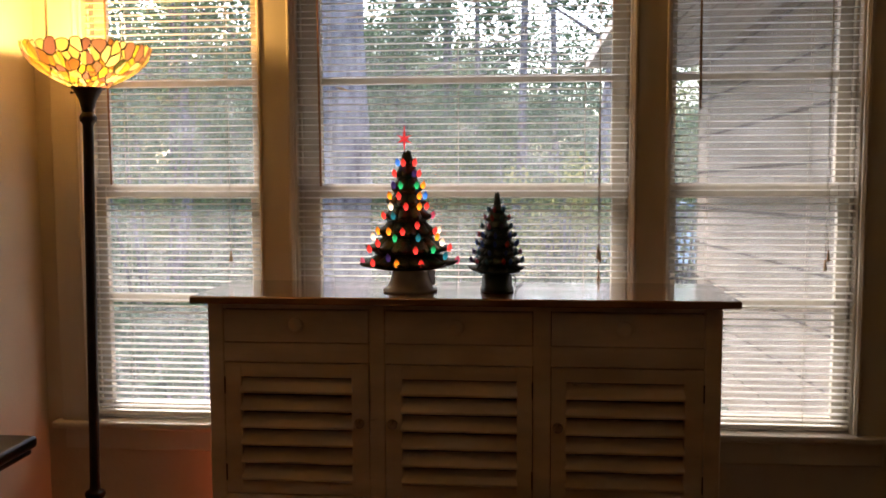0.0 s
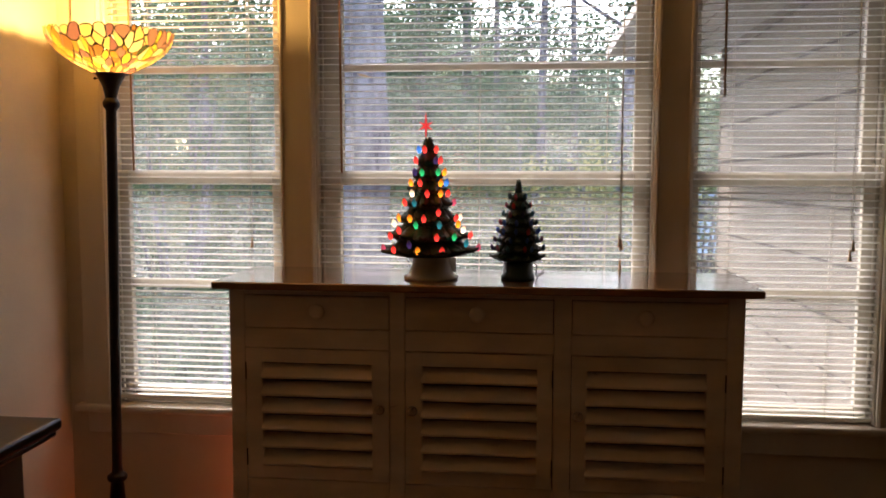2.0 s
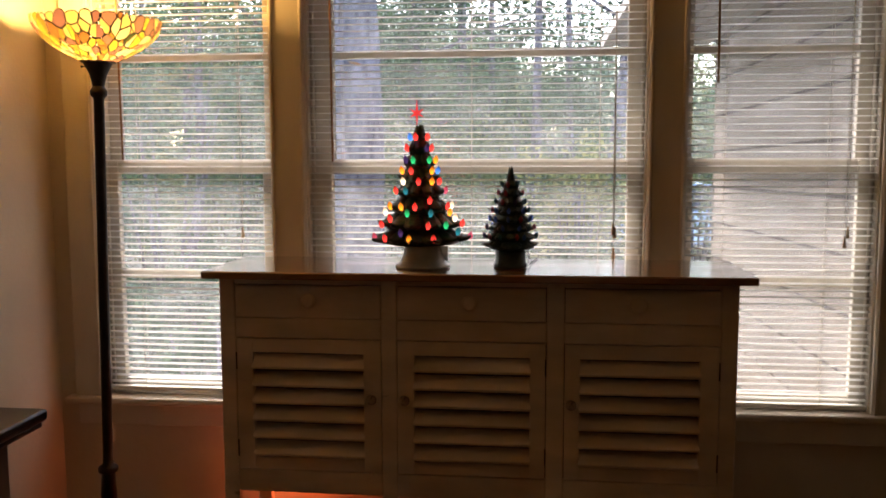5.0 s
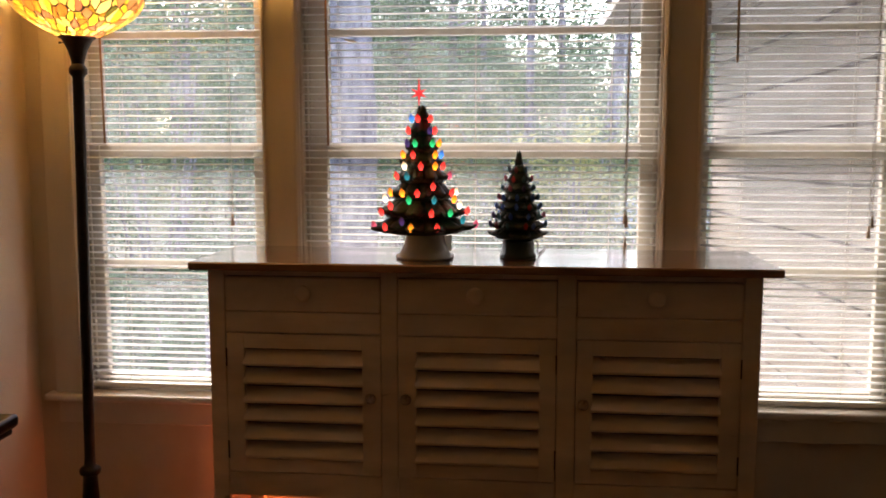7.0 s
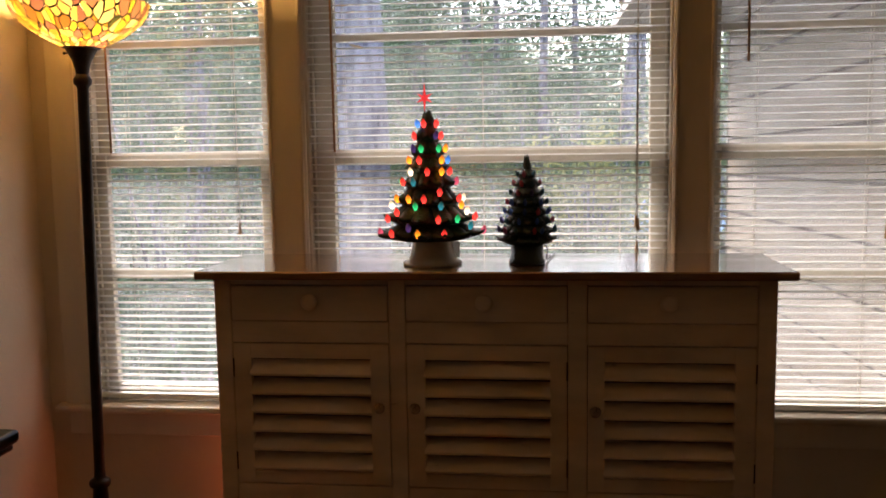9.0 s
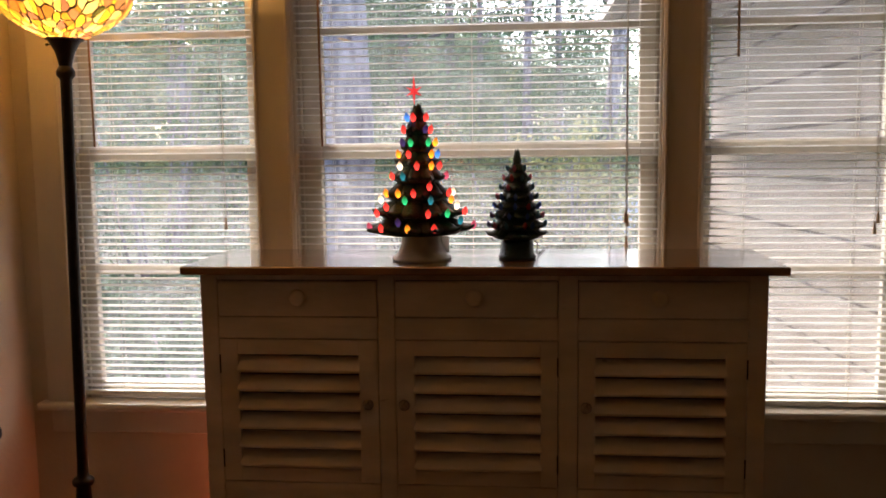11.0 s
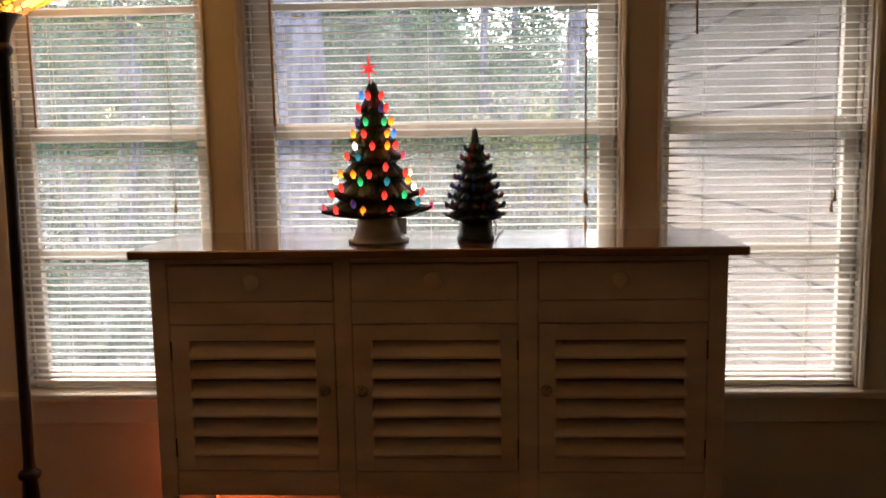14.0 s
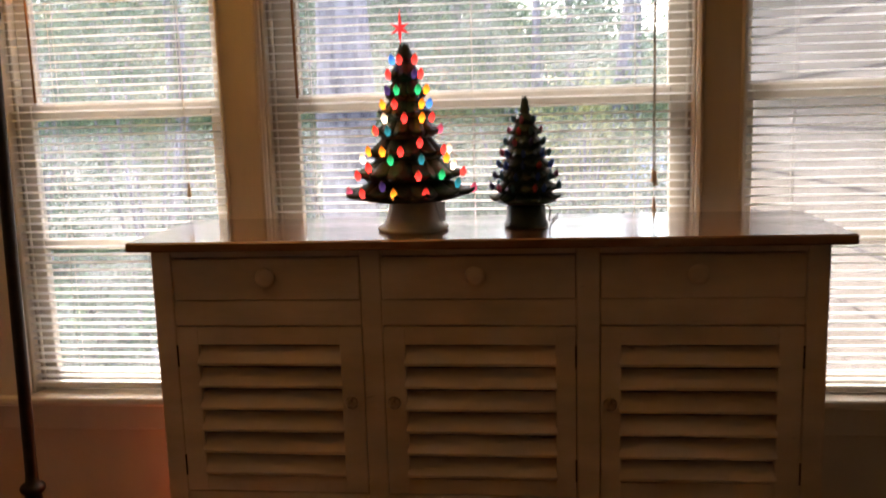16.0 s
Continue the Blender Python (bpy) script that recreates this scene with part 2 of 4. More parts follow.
for i in range(0, len(edges), 2):
    box(bm, edges[i], edges[i + 1], YW, YW + WALL_T, FZ - 0.01, TOP)
for a, b in OPENINGS:
    box(bm, a, b, YW, YW + WALL_T, FZ - 0.01, SILL - 0.03)
    box(bm, a, b, YW, YW + WALL_T, HEAD, TOP)
structure("wall_north", bm, M_WALL, "beige painted wall with three windows in a row", "wall")


def window(n, a, b, left, right):
    """A double-hung window: casing, stool and apron, jambs, two sashes of two lights each."""
    w = thing(f"window_{n}", ((a + b) / 2, YW, SILL), "white-painted double-hung wooden window with two sashes", "window", "row of windows", "structure")
    c, h = (a + b) / 2, HEAD - SILL

    def put(name, x0, x1, y0, y1, z0, z1, mat=M_SASH, bevel=0.003, parent=w):
        return part(name, boxed(x0 - c, x1 - c, y0 - YW, y1 - YW, z0 - SILL, z1 - SILL, bevel=bevel), mat, parent)

    put("jamb", a, a + 0.018, 3.052, 3.2, SILL, HEAD)
    put("jamb", b - 0.018, b, 3.052, 3.2, SILL, HEAD)
    put("head_jamb", a + 0.018, b - 0.018, 3.052, 3.2, HEAD - 0.018, HEAD)
    put("stop_bead", a + 0.018, a + 0.03, 3.088, 3.1, SILL, HEAD - 0.02)
    put("stop_bead", b - 0.03, b - 0.018, 3.088, 3.1, SILL, HEAD - 0.02)
    put("window_sill", a, b, 3.1, 3.26, SILL - 0.03, SILL - 0.002)
    # lower sash
    y0, y1 = 3.102, 3.134
    l, r = a + 0.02, b - 0.02
    s = put("lower_sash", l, l + left, y0, y1, SILL, 1.23)
    for name, x0, x1, z0, z1 in (("stile", r - right, r, SILL, 1.23), ("bottom_rail", l + left, r - right, SILL, 0.437), ("meeting_rail", l + left, r - right, 1.19, 1.229), ("muntin", l + left, r - right, 0.808, 0.838)):
        put(name, x0, x1, y0 + 0.001, y1 - 0.001, z0, z1)
    for z0, z1 in ((0.437, 0.808), (0.838, 1.19)):
        g = put("pane", l + left, r - right, 3.116, 3.119, z0, z1, M_GLASS, 0)
        g.visible_shadow = False
    # upper sash, behind it
    y0, y1 = 3.138, 3.17
    for name, x0, x1, z0, z1 in (("stile", l, l + left, 1.195, HEAD - 0.02), ("stile", r - right, r, 1.195, HEAD - 0.02), ("meeting_rail", l + left, r - right, 1.195, 1.232), ("muntin", l + left, r - right, 1.585, 1.612), ("top_rail", l + left, r - right, 1.985, HEAD - 0.02)):
        put(name, x0, x1, y0, y1, z0, z1)
    for z0, z1 in ((1.232, 1.585), (1.612, 1.985)):
        g = put("pane", l + left, r - right, 3.152, 3.155, z0, z1, M_GLASS, 0)
        g.visible_shadow = False
    return w


for n, (a, b) in enumerate(OPENINGS, 1):
    window(n, a, b, *STILES[n - 1])

# casings, stool and apron run round the whole row
for name, x0, x1, beads in (("casing_left", -1.705, -1.598, 1), ("mullion_casing", -0.957, -0.833, 2), ("mullion_casing", 0.318, 0.442, 2), ("casing_right", 1.058, 1.165, 1)):
    c = structure(name, boxed(x0, x1, 3.03, 3.0495, SILL, HEAD + 0.0995, bevel=0.003), M_TRIM, "beige painted upright window casing with beaded edge", "trim")
    spots = [x0 + 0.004, x1 - 0.016] if beads == 2 else ([x1 - 0.016] if x0 < 0 else [x0 + 0.004])
    for e in spots:
        part("bead", boxed(e, e + 0.012, 3.023, 3.0295, SILL, HEAD + 0.099, bevel=0.003), M_TRIM, c)
structure("head_casing", boxed(-1.72, 1.18, 3.026, 3.0495, HEAD + 0.1, HEAD + 0.22, bevel=0.003), M_TRIM, "beige painted window head casing", "trim")


def off_level(bm):
    """The sill line of the old house rises slightly towards the east."""
    for v in bm.verts:
        v.co.z += 0.0152 + 0.0036 * (v.co.x + 0.27)
    return bm


structure("stool", off_level(boxed(-1.735, 1.195, 3.003, 3.098, SILL - 0.026, SILL - 0.0005, bevel=0.009, seg=3)), M_TRIM, "beige painted window stool with rounded nose", "trim")
structure("apron", off_level(boxed(-1.697, 1.157, 3.031, 3.0495, SILL - 0.107, SILL - 0.027, bevel=0.004)), M_TRIM, "beige painted board below the window stool", "trim")


# ---- blinds ----
PITCH = 0.0229


def blind(a, b, ladders, wand, wand_end, cord, tassels, label):
    c = (a + b) / 2
    t = thing("window_blind", (c, 3.075, HEAD - 0.02), label, "blind", "window blinds")
    hw = (b - a) / 2 - 0.008
    top = -0.03
    part("headrail", boxed(-hw, hw, -0.013, 0.013, -0.03, 0, bevel=0.002), M_RAIL, t)
    # one shallow-curved slat
    bm = bmesh.new()
    rows = []
    for k in range(5):
        u = -1 + k / 2
        rows.append([bm.verts.new((s * hw, u * 0.0122, 0.004 * (1 - u * u))) for s in (-1, 1)])
    for p, q in zip(rows, rows[1:]):
        bm.faces.new((p[0], p[1], q[1], q[0])).smooth = True
    first = None
    count = int((HEAD - 0.05 - SILL - 0.05) / PITCH)
    rng = random.Random(int(c * 100))
    for i in range(count):
        z = SILL + 0.056 + i * PITCH - (HEAD - 0.02)
        if first is None:
            first = part("slat", bm, M_SLAT, t)
            first.location = (0, 0, z)
            o = first
        else:
            o = again("slat", first, (0, 0, z), t)
        o.rotation_euler = (0.07 + rng.gauss(0, 0.025), rng.gauss(0, 0.0012), 0)
    zb = SILL + 0.024 - (HEAD - 0.02)
    part("bottom_rail", boxed(-hw, hw, -0.0125, 0.0125, zb, zb + 0.016, bevel=0.003), M_RAIL, t)
    for x in ladders:
        bm = bmesh.new()
        for y in (-0.0128, 0.0128):
            rod(bm, (x - c, y, zb + 0.01), (x - c, y, top), 0.0007, seg=5)
        part("ladder_cord", bm, M_CORD, t)
    if wand is not None:
        bm = rod(bmesh.new(), (wand - c, -0.022, top + 0.01), (wand - c + 0.004, -0.022, wand_end - (HEAD - 0.02)), 0.0038, seg=6)
        part("tilt_wand", bm, M_WAND, t, "amber plastic tilt wand")
    for x, z in tassels:
        bm = rod(bmesh.new(), (cord - c, -0.017, top), (x - c, -0.019, z - (HEAD - 0.02)), 0.0011, seg=5)
        cd = part("pull_cord", bm, M_CORD, t)
        bm = lathe([(0, 0.004), (0.003, 0.003), (0.0036, -0.008), (0.0062, -0.028), (0.0068, -0.034), (0, -0.036)], 10)
        tz = part("tassel", bm, M_TASSEL, cd, "small wooden bell-shaped tassel")
        tz.location = (x - c, -0.02, z - (HEAD - 0.02))


blind(-1.605, -0.95, (-1.45, -1.08), -1.505, 1.235, -1.07, ((-1.07, 0.998),), "white mini blind, open, with wand and one pull cord")
blind(-0.84, 0.325, (-0.71, -0.265, 0.164), -0.747, 1.228, 0.212, ((0.211, 1.015), (0.217, 1.005), (0.214, 0.935)), "wide white mini blind, open, behind the ceramic trees")
blind(0.435, 1.065, (0.572, 0.901), 0.537, 1.481, 0.957, ((0.965, 1.01), (0.956, 0.978)), "white mini blind, open, with short wand and two tassels")


# a dead leaf caught on the pane, and litter on the sash bars
bm = bmesh.new()
vs = [bm.verts.new(p) for p in ((0, 0, 0), (0.012, -0.003, 0.0005), (0.034, -0.001, -0.004), (0.05, 0, -0.011), (0.036, -0.001, -0.013), (0.014, -0.003, -0.008))]
bm.faces.new((vs[0], vs[1], vs[2], vs[5])), bm.faces.new((vs[5], vs[2], vs[3], vs[4]))
bmesh.ops.solidify(bm, geom=bm.faces[:], thickness=0.0006)
lf = part("dry_leaf", bm, M_TASSEL)
lf.location = (-0.71, 3.1505, 1.578)
tagged(lf, "curled brown dead leaf stuck to the window pane", "leaf")
rng = random.Random(3)
verts, faces = [], []
for _ in range(26):
    x, s = rng.uniform(-0.7, 0.26), rng.uniform(0.006, 0.02)
    i = len(verts)
    verts += [(x, 3.172, 1.6125), (x + s, 3.176, 1.614 + rng.random() * 0.004), (x + s * 0.8, 3.186, 1.6135), (x, 3.184, 1.616)]
    faces += [(i, i + 1, i + 2), (i, i + 2, i + 3)]
me = bpy.data.meshes.new("leaf_litter")
me.from_pydata([(x, y - 0.02, z) for x, y, z in verts], [], faces)
me.materials.append(M_WAND)
tagged(new("leaf_litter", me), "bits of dead leaf lying along the sash bar", "litter", "", "stuff")


# ---- sideboard ----
def sideboard():
    cx = -0.2305
    t = thing("sideboard", (cx, 2.8, 0), "cream-painted worn wooden sideboard with varnished top and louvred doors", "sideboard")

    def put(name, x0, x1, y0, y1, z0, z1, mat=M_CREAM, bevel=0.0025, parent=t, label=""):
        return part(name, boxed(x0 - cx, x1 - cx, y0 - 2.8, y1 - 2.8, z0, z1, bevel=bevel), mat, parent, label)

    F, BK = 2.615, 2.985
    XL, XR = -0.996, 0.535
    put("tabletop", -1.04, 0.58, 2.58, 3.0, 0.882, 0.905, M_TOP, 0.004, label="varnished orange-brown wooden top")
    put("side_panel", XL, XL + 0.02, F + 0.024, BK - 0.001, 0.2, 0.8815)
    put("side_panel", XR - 0.02, XR, F + 0.024, BK - 0.001, 0.2, 0.8815)
    put("back_panel", XL + 0.021, XR - 0.021, BK - 0.012, BK, 0.215, 0.8815)
    put("bottom_panel", XL + 0.021, XR - 0.021, F + 0.024, BK - 0.013, 0.235, 0.255)
    # Dark sheet added behind the louvres: recess shade put into the colour.
    put("recess_sheet", XL + 0.021, XR - 0.021, F + 0.06, F + 0.066, 0.256, 0.8, M_DARKBACK, 0)
    # face frame: four stiles that run down as feet, rails between them
    stiles = ((XL, -0.948), (-0.499, -0.452), (-0.009, 0.043), (0.487, XR))
    for x0, x1 in stiles:
        put("leg", x0, x1, F, F + 0.0235, FZ, 0.8815)
    for (p, q), (r, s) in zip(stiles, stiles[1:]):
        put("top_rail", q, r, F + 0.001, F + 0.022, 0.864, 0.8815)
        put("middle_rail", q, r, F + 0.001, F + 0.022, 0.7, 0.761)
        put("apron", q, r, F + 0.001, F + 0.022, 0.217, 0.288)
        # Dark sheet added so the gaps round each drawer look shaded.
        put("gap_sheet", q, r, F + 0.03, F + 0.036, 0.762, 0.863, M_DARKBACK, 0)
    for x0, x1 in ((XL, XL + 0.045), (-0.475, -0.44), (XR - 0.045, XR)):
        put("rear_leg", x0, x1, BK - 0.045, BK - 0.0125, FZ, 0.234)
    # drawers
    for x0, x1, kx in ((-0.946, -0.501, -0.719), (-0.45, -0.011, -0.234), (0.045, 0.485, 0.256)):
        d = put("drawer", x0, x1, F - 0.001, F + 0.019, 0.763, 0.8605, bevel=0.002)
        k = part("knob", lathe([(0, 0), (0.011, 0.001), (0.0105, 0.005), (0.018, 0.007), (0.0235, 0.01), (0.0225, 0.014), (0.014, 0.017), (0, 0.018)], 24), M_CREAM, d, "round painted wooden knob")
        k.matrix_local = Matrix.Translation((kx - cx, F - 0.002 - 2.8, 0.817)) @ Matrix.Rotation(radians(90), 4, "X")
    # louvred doors
    for x0, x1, ox0, ox1, kx, hinge in ((-0.946, -0.501, -0.895, -0.554, -0.527, -0.946), (-0.45, -0.011, -0.4, -0.057, -0.427, -0.0107), (0.045, 0.485, 0.0895, 0.431, 0.064, 0.4855)):
        z0, z1, oz0, oz1 = 0.2905, 0.6975, 0.329, 0.655
        d = put("door", x0, ox0, F - 0.001, F + 0.019, z0, z1, bevel=0.001)
        put("door_stile", ox1, x1, F - 0.001, F + 0.019, z0, z1, bevel=0.001, parent=d)
        put("door_rail", ox0, ox1, F - 0.0005, F + 0.0185, oz1, z1 - 0.0005, bevel=0.0007, parent=d)
        put("door_rail", ox0, ox1, F - 0.0005, F + 0.0185, z0 + 0.0005, oz0, bevel=0.0007, parent=d)
        n = 6
        p = (oz1 - oz0) / n
        for i in range(n):
            zb = oz0 + 0.004 + i * p
            bm = bmesh.new()
            w = (ox1 - ox0) / 2 + 0.004
            prof = ((F - 0.007, zb), (F - 0.008, zb + 0.008), (F + 0.017, zb + p * 0.8), (F + 0.023, zb + p * 0.8), (F + 0.004, zb))
            ends = [[bm.verts.new(((ox0 + ox1) / 2 + s * w * (1 if yy < F else 0.985) - cx, yy - 2.8, zz)) for yy, zz in prof] for s in (-1, 1)]
            for j in range(5):
                bm.faces.new((ends[0][j], ends[0][(j + 1) % 5], ends[1][(j + 1) % 5], ends[1][j]))
            bm.faces.new(ends[0][::-1]), bm.faces.new(ends[1])
            bmesh.ops.recalc_face_normals(bm, faces=bm.faces[:])
            bmesh.ops.bevel(bm, geom=bm.edges[:], offset=0.0015, segments=1, affect="EDGES")
            part("louvre", bm, M_CREAM, d)
        k = part("knob", lathe([(0, 0), (0.008, 0.001), (0.0075, 0.008), (0.0135, 0.013), (0.016, 0.018), (0.014, 0.025), (0.006, 0.029), (0, 0.0292)], 18), M_KNOB, d, "small worn wooden knob")
        k.matrix_local = Matrix.Translation((kx - cx, F - 0.002 - 2.8, 0.522)) @ Matrix.Rotation(radians(90), 4, "X")
        for hz in (0.628, 0.356):
            h = bmesh.new()
            rod(h, (hinge - cx, F - 0.003 - 2.8, hz - 0.026), (hinge - cx, F - 0.003 - 2.8, hz + 0.026), 0.0022, seg=8)
            part("hinge", h, M_STEEL, d, "dark metal hinge")
    return t


sideboard()


# ---- ceramic trees ----
BULB = {"red": (1.0, 0.05, 0.035), "pink": (0.8, 0.12, 0.2), "yellow": (1.0, 0.27, 0.015), "green": (0.01, 0.4, 0.12), "blue": (0.05, 0.25, 0.85), "teal": (0.02, 0.25, 0.3), "purple": (0.12, 0.07, 0.3), "white": (1.0, 0.8, 0.5)}
M_LIT = {k: glowing(f"lit_{k}_bulb", v, {"teal": 0.05, "purple": 0.02, "pink": 0.05, "blue": 0.08, "white": 0.15, "yellow": 0.13}.get(k, 0.1), size=0.019) for k, v in BULB.items()}
M_UNLIT = {k: leafy(f"unlit_{k}_bulb", tuple(c * 0.4 + 0.1 for c in v), tuple(c * 0.45 + 0.12 for c in v), 0.85) for k, v in BULB.items()}


def bulb_mesh(size):
    return lathe([(0, -0.2 * size), (0.24 * size, -0.2 * size), (0.28 * size, 0.03 * size), (0.41 * size, 0.24 * size), (0.39 * size, 0.46 * size), (0.28 * size, 0.74 * size), (0.13 * size, 0.97 * size), (0.0, 1.12 * size)], 12)


def boughs(tiers, tip, counts, twist, seed, droop=0.55, lift=0.3, wide=0.62, thick=0.32, lumps=0.06, fill=0.86):
    """A ceramic tree: a lumpy core with a ring of thick, pointed, upturned boughs at each (radius, height)."""
    rng = random.Random(seed)
    bm = bmesh.new()
    seg = 40
    prof = [(0.0, tip)]
    last = tip
    for i, (r, z) in enumerate(tiers):
        k = fill * (0.62 if i == 0 else 1)
        prof += [(r * 0.77 * k * (0.6 if i == 0 else 1), z + (last - z) * 0.62), (r * k, z + (last - z) * 0.2), (r * 0.97 * k, z - 0.001), (r * 0.8 * k, z - 0.006)]
        last = z
    prof.append((0.0, last - 0.01))
    rings = []
    for r, z in prof:
        if r == 0:
            rings.append([bm.verts.new((0, 0, z))])
            continue
        ring = []
        for k in range(seg):
            a = 2 * math.pi * k / seg
            q = r * (1 + lumps * noise.noise((5 * math.cos(a), 5 * math.sin(a), z * 70)))
            ring.append(bm.verts.new((q * math.cos(a), q * math.sin(a), z)))
        rings.append(ring)
    for a, b in zip(rings, rings[1:]):
        for k in range(seg):
            q = list(dict.fromkeys([a[k % len(a)], a[(k + 1) % seg % len(a)], b[(k + 1) % seg % len(b)], b[k % len(b)]]))
            bm.faces.new(q).smooth = True
    last = tip
    for i, (r, z) in enumerate(tiers):
        gap = last - z
        last = z
        for k in range(counts[i]):
            a = 2 * math.pi * (k + 0.5 * (i % 2)) / counts[i] + twist * i + rng.uniform(-0.08, 0.08)
            long, half = r * rng.uniform(0.95, 1.05), math.pi * r / counts[i] * wide * 2 * rng.uniform(0.9, 1.1)
            turn, up = Matrix.Rotation(a, 4, "Z"), rng.uniform(0.7, 1.2) * lift * (1.1 if i == len(tiers) - 1 else 1)
            sections = []
            for s, w in ((0.0, 0.6), (0.22, 0.95), (0.45, 1.0), (0.66, 0.8), (0.84, 0.48), (0.95, 0.2), (1.0, 0.05)):
                x = long * (0.46 + 0.54 * s)
                h = z + gap * droop * (1 - s) ** 1.3 + gap * up * s ** 4
                y, t = half * w, gap * thick * (0.35 + 0.65 * w) * (1 - 0.45 * s)
                wob = 1 + 2 * lumps * noise.noise((x * 90, a * 7, z * 50))
                sections.append([bm.verts.new(turn @ Vector((x, py * wob, pz))) for py, pz in ((0, h + t * 0.55), (y * 0.62, h + t * 0.3), (y, h - t * 0.12), (y * 0.55, h - t * 0.5), (0, h - t * 0.42), (-y * 0.55, h - t * 0.5), (-y, h - t * 0.12), (-y * 0.62, h + t * 0.3))])
            for p, q in zip(sections, sections[1:]):
                for n in range(8):
                    bm.faces.new((p[n], p[(n + 1) % 8], q[(n + 1) % 8], q[n])).smooth = True
            bm.faces.new(sections[0][::-1]), bm.faces.new(sections[-1])
    bmesh.ops.recalc_face_normals(bm, faces=bm.faces[:])
    return bm


def big_tree():
    t = thing("ceramic_tree", (-0.39, 2.745, 0.905), "dark green ceramic tabletop tree with lit coloured bulbs on white base", "ceramic tree")
    z0 = 0.905
    part("base", lathe([(0, 0), (0.082, 0), (0.085, 0.004), (0.084, 0.009), (0.074, 0.014), (0.065, 0.028), (0.058, 0.05), (0.055, 0.078), (0.05, 0.085), (0, 0.086)], 40), M_WHITE, t, "white glazed flared pedestal")
    part("tag", boxed(0.056, 0.078, 0.0, 0.001, 0.02, 0.066, bevel=0.0003), M_SLAT, t, "small white paper tag")
    tiers = ((0.022, 1.296), (0.04, 1.256), (0.052, 1.212), (0.064, 1.17), (0.08, 1.126), (0.1, 1.076), (0.132, 1.026), (0.156, 0.984))
    tree = part("bough_cone", boughs([(r, z - z0) for r, z in tiers], 1.335 - z0, (5, 7, 8, 9, 10, 11, 12, 13), 0.7, 4, droop=0.9, lift=0.4, wide=0.47, thick=0.75, fill=0.8), M_GREEN, t, "dark green glazed scalloped boughs")
    tree.location.x = -0.008
    # star on the tip
    bm = bmesh.new()
    mid = [bm.verts.new((0, s * 0.006, 0)) for s in (-1, 1)]
    pts = []
    for i in range(12):
        a = math.pi / 2 + i * math.pi / 6
        long = 0.046 if i == 0 else (0.042 if i == 6 else 0.026)
        r = long if i % 2 == 0 else 0.0085
        pts.append(bm.verts.new((r * math.cos(a), 0, r * math.sin(a))))
    for i in range(12):
        bm.faces.new((mid[0], pts[i], pts[(i + 1) % 12])), bm.faces.new((mid[1], pts[(i + 1) % 12], pts[i]))
    st = part("star", bm, glowing("red_star_plastic", (1.0, 0.05, 0.05), 0.07), t, "red translucent plastic star")
    st.location = (-0.016, 0, 1.376 - z0)
    # bulbs, tier by tier: colour and sideways offset in millimetres
    shared = {}

    def place(colour, x, y, z, out):
        if colour not in shared:
            shared[colour] = part("bulb", bulb_mesh(0.0195), M_LIT[colour], t, f"{colour} plastic bulb")
            o = shared[colour]
        else:
            o = again("bulb", shared[colour], (0, 0, 0), t)
            o["label"] = f"{colour} plastic bulb"
        o.location = (x, y, z)
        o.rotation_euler = (0.22 * out[1] * -1, 0.22 * out[0], 0)

    ROWS_OF_BULBS = (
        (1.297, 0.033, "blue -25, red -7, red 26"),
        (1.264, 0.042, "red -34, purple 26, red 38"),
        (1.228, 0.052, "purple -36, green -13, green 34, yellow 50"),
        (1.196, 0.058, "yellow -49, red -18, yellow 42, blue 56"),
        (1.164, 0.066, "white -43, red 5, red 62, yellow 43"),
        (1.136, 0.078, "red -67, teal -33, pink 79, green -70"),
        (1.108, 0.086, "red 40"),
        (1.09, 0.1, "yellow -81, yellow -44, red -1, red 90, white 98"),
        (1.071, 0.106, "green -24, teal 45, yellow 96, white -101"),
        (1.054, 0.118, "red -77, white 111"),
        (1.036, 0.131, "red 41, green 90, red 131, red -105"),
        (1.014, 0.136, "purple -40, teal 122"),
        (0.998, 0.148, "red -88, yellow -12, red 58, pink -126, pink 155"),
    )
    for z, r, text in ROWS_OF_BULBS:
        for item in text.split(","):
            colour, mm = item.split()
            x = float(mm) / 1000
            rr = max(r, abs(x) + 0.001)
            y = -math.sqrt(rr * rr - x * x)
            place(colour, x - 0.008, y, z - z0, (x / rr, y / rr))
        for k in range(3):
            a = radians(66 + 24 * k)
            place(("red", "yellow", "green")[k], r * math.cos(a) - 0.008, r * math.sin(a), z - z0, (math.cos(a), math.sin(a)))


